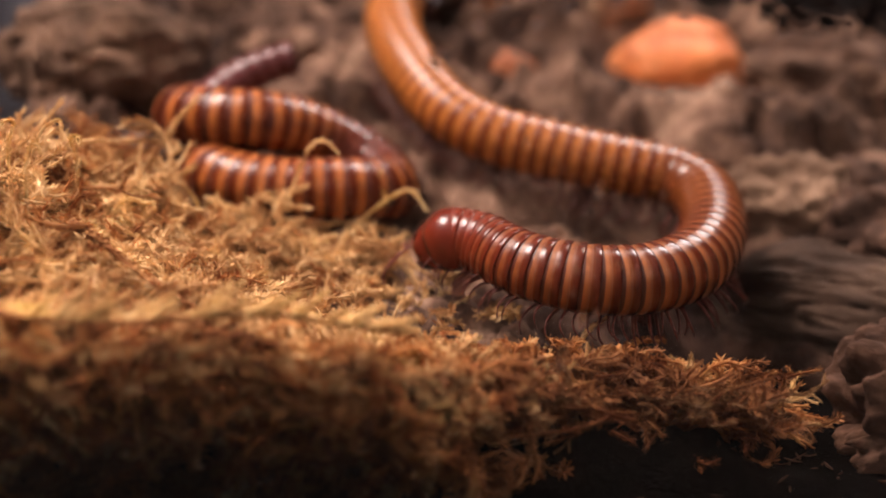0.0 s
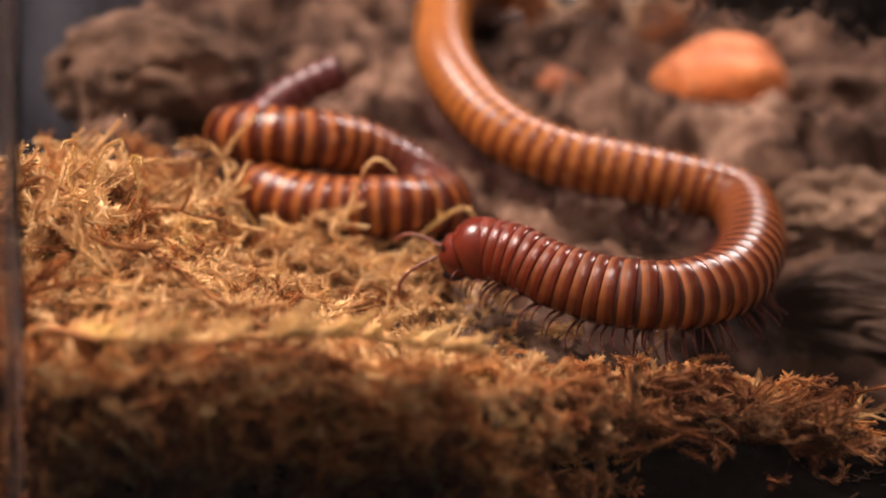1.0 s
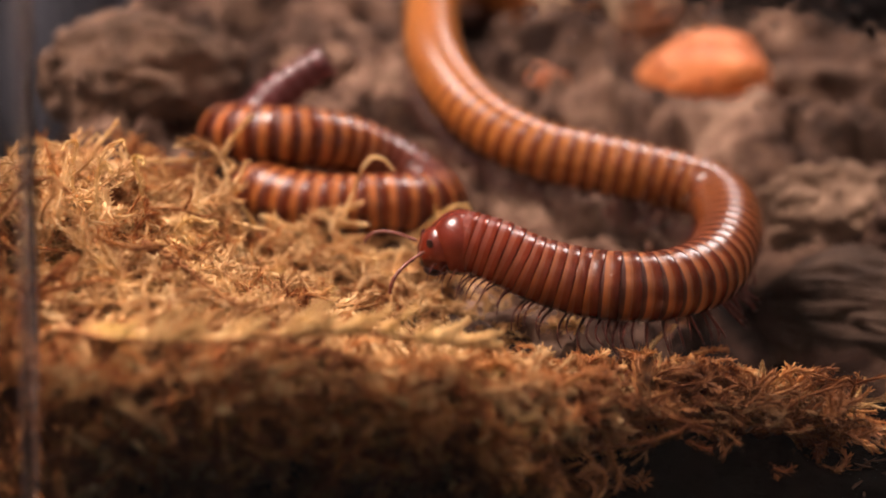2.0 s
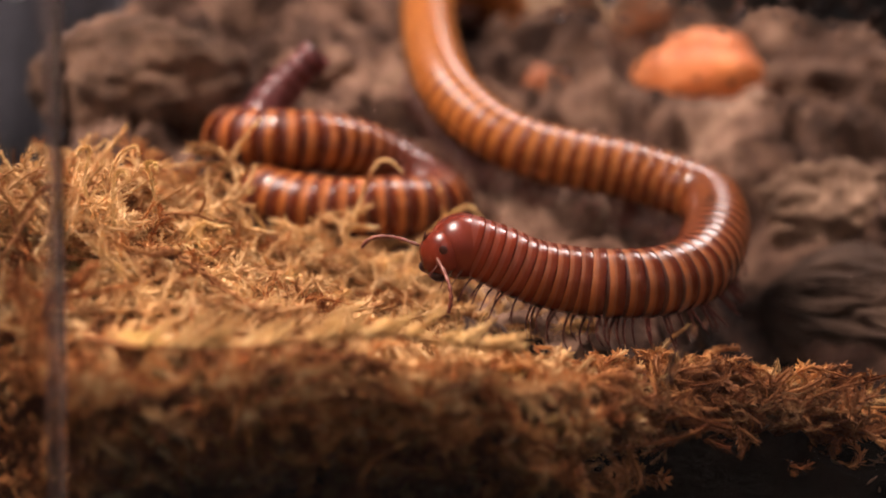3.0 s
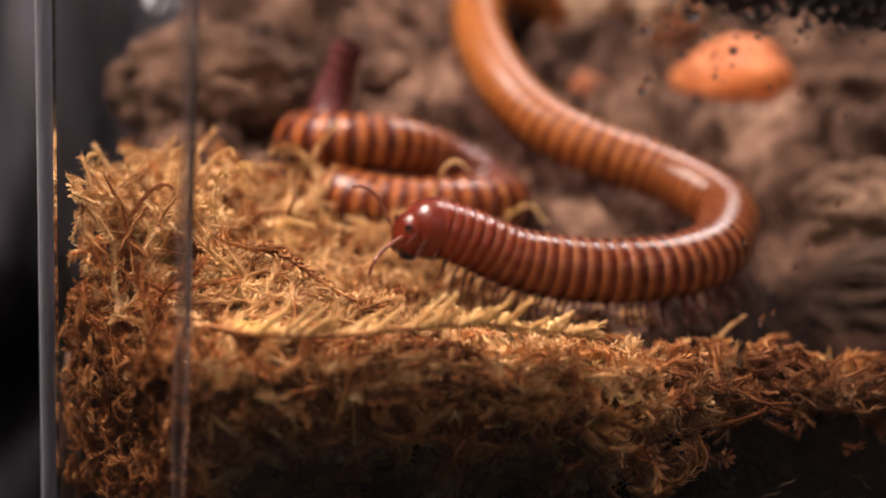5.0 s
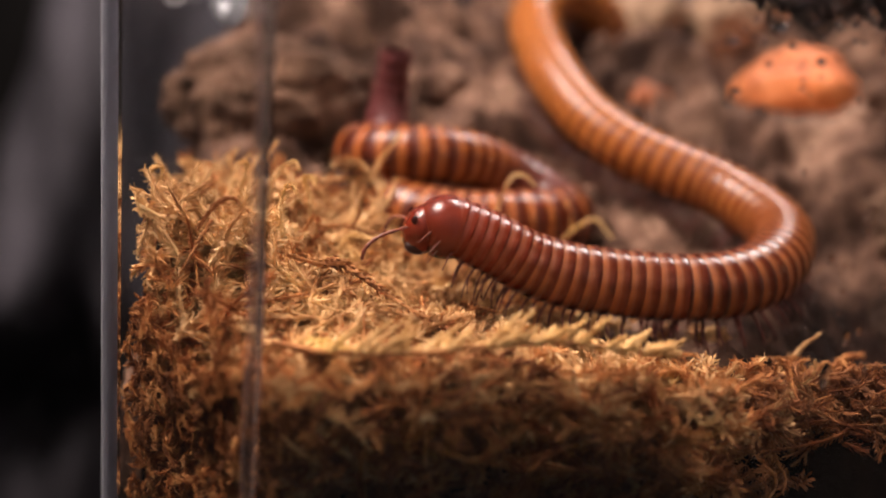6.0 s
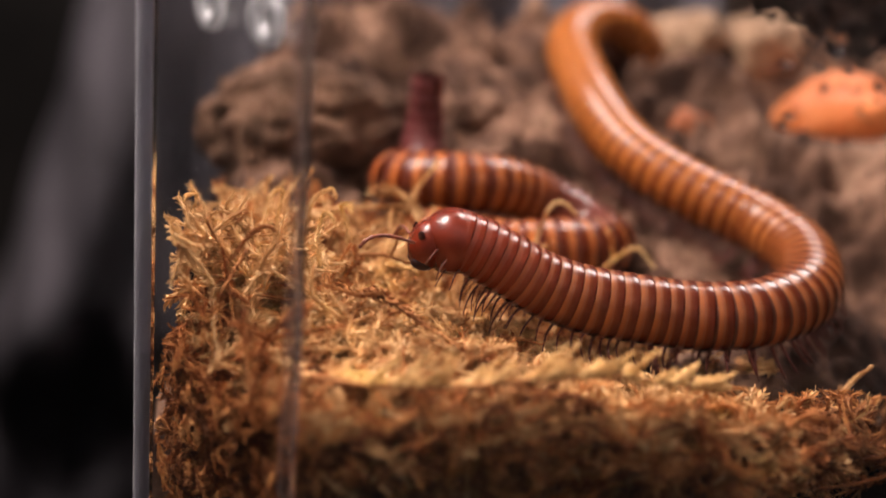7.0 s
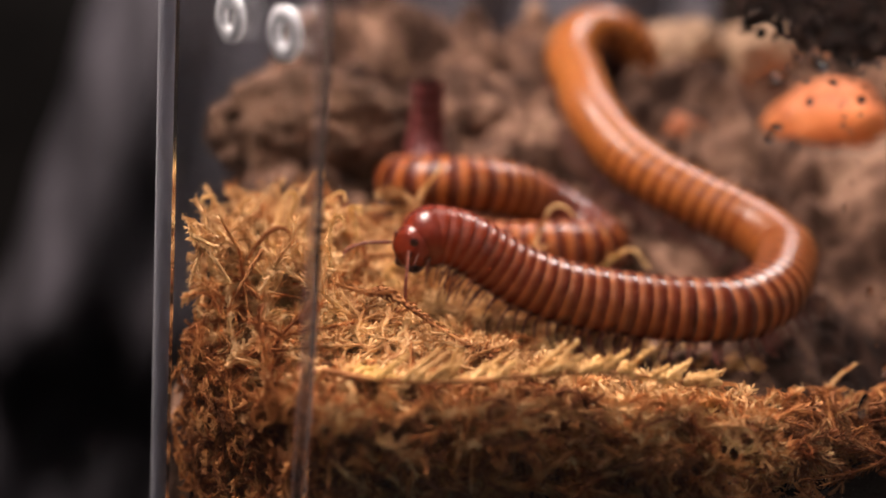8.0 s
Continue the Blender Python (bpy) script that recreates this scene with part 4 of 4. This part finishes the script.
collum = part("collum", bm, M_HEAD, crawler, "smooth red-brown neck shield")
for s in (1, -1):
    bm = bmesh.new()
    ellipsoid(bm, (4.42, s * 2.1, -0.25), (0.62, 0.15, 0.6), 18, Matrix.Rotation(radians(-s * 52), 4, "Z"))
    part("eye", bm, M_EYE, head, "black eye patch")
    bm = bmesh.new()
    ellipsoid(bm, (2.9, s * 1.2, -4.2), (1.5, 1.1, 0.9), 16)
    part("jaw", bm, M_JAW, head, "blackish jaw")
feelers = []
HEAD_TURN = ((0.0, 1.5, 3.5, 4.2, 5.5, 6.0, 7.0, 7.5, 8.0), (-12.0, 20.0, 40.0, 36.0, 12.0, 4.0, 8.0, 24.0, 34.0))
# how far each feeler points down, and to the animal's left of its way, in degrees by time
FEELER_DOWN = {
    1: ((0.0, 1.0, 1.5, 3.0, 3.5, 4.0, 5.5, 6.0, 6.5, 7.0, 7.3, 7.6, 8.0), (45, 35, 30, 34, 6, 50, 14, 30, 15, 2, 35, -4, 70)),
    -1: ((0.0, 1.0, 1.5, 3.0, 3.5, 4.0, 5.5, 6.0, 6.5, 7.0, 7.3, 7.6, 8.0), (40, 0, 6, 4, 16, -4, -62, 30, 14, 20, 2, 0, 20)),
}
FEELER_YAW = {
    1: ((0.0, 1.5, 3.0, 3.5, 4.0, 5.5, 7.0, 7.3, 7.6, 8.0), (20, 25, 110, 155, 85, 20, 12, 75, 150, 70)),
    -1: ((0.0, 1.5, 3.5, 5.5, 6.0, 7.0, 7.4, 8.0), (-5, 2, 8, -8, -70, -75, 0, 6)),
}
for s in (1, -1):
    pts, rad = [], []
    for k in range(29):
        u = k / 28
        bead = abs(math.sin(math.pi * 6.5 * u))
        pts.append(((7.6 * math.sin(1.35 * u)) * MM, s * (0.8 * u + 0.3 * math.sin(2.5 * u)) * MM, (0.7 * math.sin(3 * u) - 1.7 * u * u * u) * MM))
        rad.append((0.14 + 0.13 * bead + 0.05 * u) * MM * (0.5 if k == 28 else 1))
    v, f = tube(pts, rad, 8)
    fe = mesh_object("feeler", v, f, M_FEELER, head)
    fe.location = (4.9 * MM, s * 1.9 * MM, -1.5 * MM)
    tagged(fe, "jointed pinkish-brown feeler")
    feelers.append((s, fe))

# the second animal lies coiled; only its raised end stirs
COIL_END = {
    0.0: [(-27.5, 60, 38.8), (-32, 59.5, 37), (-36.5, 58.3, 34.2)],
    8.0: [(-40.5, 60, 42.5), (-40.3, 60, 38.5), (-40.2, 59.2, 34.5)],
}
COIL = [(-40, 56.5, 30.5), (-43, 53, 29.8), (-42.4, 48.8, 30.4), (-37, 46.5, 31.2), (-30, 47.5, 31), (-24.5, 50.5, 29.6), (-18.5, 53, 26.8), (-12.5, 51.5, 24.2), (-9.6, 46, 23.2), (-11.5, 40.8, 23.8), (-17, 37.8, 24.2), (-25, 37, 23.6), (-32, 38.5, 23.4), (-36.5, 42, 23.4), (-37.5, 48, 23.0), (-33, 53, 22.5)]


def coil_line(t):
    w = np.interp(t, (0, 1.5, 3.5, 5.5, 8.0), (0, 0.18, 0.5, 0.85, 1.0))
    end = [tuple((1 - w) * a + w * b for a, b in zip(p, q)) for p, q in zip(COIL_END[0.0], COIL_END[8.0])]
    return catmull(end + COIL)


coiled = tagged(new("millipede"), "dark-ended orange banded millipede lying in a tight coil", "millipede")
CBASE = Vector((-0.025, 0.045, 0.018))
coiled.location = CBASE
RING2 = ring_mesh("ring", 5.1, 2.55, M_RING_DARK)
RING_TIP = ring_mesh("ring", 5.1, 2.55, M_RING_TIP)
clen = np.linalg.norm(np.diff(coil_line(0), axis=0), axis=1).sum()
CN = int(clen / 2.55)


def coil_stations(t):
    line = coil_line(t)[::-1]
    return stations(line, 0.5 + 2.55 * np.arange(CN + 1))[::-1]


cst = coil_stations(0)
coil_rings = []
for k in range(CN):
    ob = new("ring", RING_TIP if k < 8 else RING2)
    ob.parent = coiled
    p, q = cst[k], cst[max(k - 1, 0)]
    d = cst[max(0, k - 1)] - cst[min(len(cst) - 1, k + 1)]
    m = body_pose((Vector(p) * MM - CBASE), d)
    sc = 0.60 + 0.40 * smooth01(1, 9, k)
    ob.matrix_basis = m @ Matrix.Scale(sc, 4)
    # red marks the tip, and darkens the far loop to paint its shade
    ob.color = (max(0.95 * (1 - smooth01(5, 9, k)), 0.8 * smooth01(-27, -17, p[0]) * smooth01(44, 49, p[1])), random.uniform(0.35, 0.8), 0, 1)
    coil_rings.append((k, ob, m, sc))

# ---- lumps on the bark ----
def lump(name, centre, radii, mat, label, category, seed, rough=0.25, turn=0.0, flat=0.0, detail=4, kind=""):
    """A weathered lump: a ball pushed about by broad and fine noise, its underside flattened."""
    bm = bmesh.new()
    bmesh.ops.create_icosphere(bm, subdivisions=detail, radius=1.0)
    spin = Matrix.Rotation(radians(turn), 3, "Z")
    for v in bm.verts:
        c = v.co
        d = 1 + rough * noise.fractal(c * 1.3 + Vector((seed, 0, seed)), 0.8, 2.1, 3) + 0.35 * rough * noise.fractal(c * 5 + Vector((0, seed, 0)), 0.8, 2.1, 4)
        d -= 0.3 * rough * (1 - smooth01(0, 0.25, abs(noise.noise(c * 2.2 + Vector((seed, seed, 0))))))
        q = Vector((c.x * radii[0], c.y * radii[1], c.z * radii[2])) * d
        if q.z > radii[2] * (1 - flat):
            q.z = radii[2] * (1 - flat) + (q.z - radii[2] * (1 - flat)) * 0.25
        v.co = spin @ q * MM
    me = bpy.data.meshes.new(name)
    bm.to_mesh(me)
    bm.free()
    me.polygons.foreach_set("use_smooth", [True] * len(me.polygons))
    me.materials.append(mat)
    ob = new(name, me)
    ob.location = Vector(centre) * MM
    return tagged(ob, label, category, kind=kind)


lump("carrot_piece", (42.5, 101, 34), (13.5, 9, 10.5), M_CARROT, "soft peeled orange piece of carrot lying on the bark", "carrot", 1, 0.16, 8, 0.0)
lump("carrot_piece", (9.4, 86, 34), (4.8, 3.6, 4.4), M_SCRAP, "small orange scrap of carrot on the bark", "carrot", 5)
lump("carrot_piece", (20.3, 87, 32.6), (3.8, 3, 3.2), M_SCRAP, "tiny dull orange scrap of carrot on the bark", "carrot", 6)
lump("fungus", (13, 119, 43.5), (9, 8, 9), M_FUNGUS, "pale brown rounded fungus lump on the bark", "fungus", 9, 0.2)
lump("fungus", (29.5, 121, 45), (9, 8, 8.5), M_FUNGUS, "pale brown rounded fungus lump on the bark", "fungus", 12, 0.2)
lump("wood_knot", (57, 58, 23), (13, 11, 9), M_KNOT, "brown swirled wooden knot in the bark", "wood", 21, 0.3, 20, detail=5)
lump("bark_piece", (76, 46, 24), (16, 20, 12), M_BARK, "grey-brown weathered lump of bark", "bark", 31, 0.4, 30, detail=5)


def log_piece(a, b, radius, mat, label, seed):
    """A weathered length of wood from a to b (mm): long grain ridges, splits along it and broken ends."""
    a, b = Vector(a), Vector(b)
    d = (b - a).normalized()
    p = d.cross(Vector((0, 0, 1))).normalized()
    q = p.cross(d)
    rows, sides = 90, 220
    verts = []
    for i in range(rows):
        u = i / (rows - 1)
        shrink = 1 - 0.9 * (2 * abs(u - 0.5)) ** 5
        for k in range(sides):
            w = 2 * math.pi * k / sides
            cx, cy = math.cos(w), math.sin(w)
            along = u * (b - a).length
            r = radius * shrink * (1 + 0.16 * noise.fractal(Vector((cx * 1.2 + seed, cy * 1.2, along * 0.03)), 0.8, 2.0, 3))
            r += 0.8 * noise.fractal(Vector((cx * 8, cy * 8 + seed, along * 0.12)), 0.7, 2.1, 5)
            r -= 1.5 * (1 - smooth01(0.0, 0.10, abs(noise.noise(Vector((cx * 3.2 + along * 0.012, cy * 3.2 + seed, along * 0.035))))))
            verts.append((a + d * along + (p * cx + q * cy) * r) * MM)
    faces = [(i * sides + k, i * sides + (k + 1) % sides, (i + 1) * sides + (k + 1) % sides, (i + 1) * sides + k) for i in range(rows - 1) for k in range(sides)]
    faces += [tuple(range(sides))[::-1], tuple(range((rows - 1) * sides, rows * sides))]
    return tagged(mesh_object("wood_log", verts, faces, mat), label, "wood")


log_piece((43, 43, 11), (102, 11, 14), 12, M_WOOD, "dark grey split length of wood with coarse grain beside the moss", 3.0)
lump("bark_piece", (73, 4, 8), (22, 13, 18), M_RED_BARK, "reddish-brown rough bark piece at the end of the moss", "bark", 41, 0.34, 15, detail=6)
lump("bark_piece", (84, 92, 32), (22, 16, 12), M_BARK, "pale grey-brown rough bark lump", "bark", 47, 0.5, -10, detail=5)
lump("bark_piece", (-60, 66, 34), (17, 13, 12), M_HUMP, "brown rough hump of bark behind the moss", "bark", 53, 0.17, 10, detail=5)
lump("bark_piece", (-30, 92, 30), (17, 12, 12), M_BARK, "grey-brown rough bark lump behind the coiled animal", "bark", 58, 0.3, 30, detail=5)

# ---- the dark hall behind ----
for name, lo, hi, label, cat in (
        ("wall_north", (-0.9, 0.60, -0.78), (0.9, 0.65, 0.60), "black wall of the dim hall", "wall"),
        ("floor", (-0.9, -0.7, -0.82), (0.9, 0.60, -0.78), "dark carpeted floor of the dim hall", "floor")):
    bm = bmesh.new()
    box(bm, lo, hi)
    me = bpy.data.meshes.new(name)
    bm.to_mesh(me)
    me.materials.append(M_TABLE)
    tagged(new(name, me), label, cat, kind="structure")
cv, cf = [], []
CX, CZ = 240, 120
for j in range(CZ):
    for i in range(CX):
        u, h = i / (CX - 1), j / (CZ - 1)
        z = -0.779 + 1.24 * h
        left = -0.158 + 0.35 * (z - 0.015)
        x = left + (0.06 - left) * u
        run = (x - 0.35 * z + 0.142) / 0.052 + 0.75
        fold = 0.009 * math.sin(6.283 * run + 1.1 * math.sin(9 * x + 11 * z)) + 0.004 * math.sin(6.283 * (1.9 * run + 0.8 * z / 0.05))
        sag = 0.010 * math.sin(23 * z + 14 * x) + 0.07 * smooth01(-0.10, -0.19, z)
        cv.append((x, 0.31 + fold + sag, z))
cf = [(j * CX + i, j * CX + i + 1, (j + 1) * CX + i + 1, (j + 1) * CX + i) for j in range(CZ - 1) for i in range(CX - 1)]
cloth = mesh_object("curtain", cv, cf, M_CLOTH)
sol = cloth.modifiers.new("thickness", "SOLIDIFY")
sol.thickness = 0.002
tagged(cloth, "dark grey cloth curtain hanging in soft folds behind the case", "curtain")


# ---- what moves ----
def motions():
    for k, ob in rings:
        rows = []
        for t in ROW_TIMES:
            s = spine_at(t)
            rows.append((t, body_pose(Vector(s[k]) * MM - BASE, s[k - 1] - s[k + 1 if k + 1 <= COUNT else k])))
        walk(ob, rows)
    rows = []
    for t in ROW_TIMES:
        s = spine_at(t)
        d = s[0] - s[2]
        turn = np.interp(t, *HEAD_TURN)
        rows.append((t, body_pose(Vector(s[0] - 0.25 * (s[0] - s[1])) * MM - BASE, d + np.array([0, 0, -0.12]) * np.linalg.norm(d)) @ pose(0, 0, 0, 0, 0, turn)))
    walk(head, rows)
    rows = []
    for t in ROW_TIMES:
        s = spine_at(t)
        rows.append((t, body_pose(Vector(s[0] - 0.25 * (s[0] - s[1])) * MM - BASE, s[0] - s[2]) @ pose(0, 0, 0, 0, 0, 0.45 * np.interp(t, *HEAD_TURN))))
    walk(collum, rows)
    for k, off, s, lg in legs:
        if k > 40:
            continue
        tilt, lean = random.uniform(-10, 10), random.uniform(-15, 15) - 36 * max(0.0, 1 - k / 12)
        rows = []
        for i in range(33):
            t = 0.25 * i
            ph = 7.0 * t + 0.55 * (k - off) + (0.4 if s > 0 else 0)
            rows.append((t, pose(off * PITCH * MM, 0, 0) @ pose(0, 0, 0, s * (6 * math.cos(ph) + tilt), 17 * math.sin(ph) + lean, 0)))
        walk(lg, rows)
    for s, fe in feelers:
        rest = fe.location.copy()
        rows = []
        for i in range(41):
            t = 0.2 * i
            down, yaw = FEELER_DOWN[s], FEELER_YAW[s]
            flick = 5 * math.sin(5.3 * t + s)
            rows.append((t, Matrix.Translation(rest) @ pose(0, 0, 0, 0, np.interp(t, *down) + flick, np.interp(t, *yaw) - np.interp(t, *HEAD_TURN))))
        walk(fe, rows)
    for k, ob, m, sc in coil_rings:
        if k < 11:
            rows = []
            for t in (0.0, 0.75, 1.5, 2.5, 3.5, 4.5, 5.5, 6.75, 8.0):
                c = coil_stations(t)
                rows.append((t, body_pose(Vector(c[k]) * MM - CBASE, c[max(0, k - 1)] - c[k + 1])))
            walk(ob, rows)


motions()
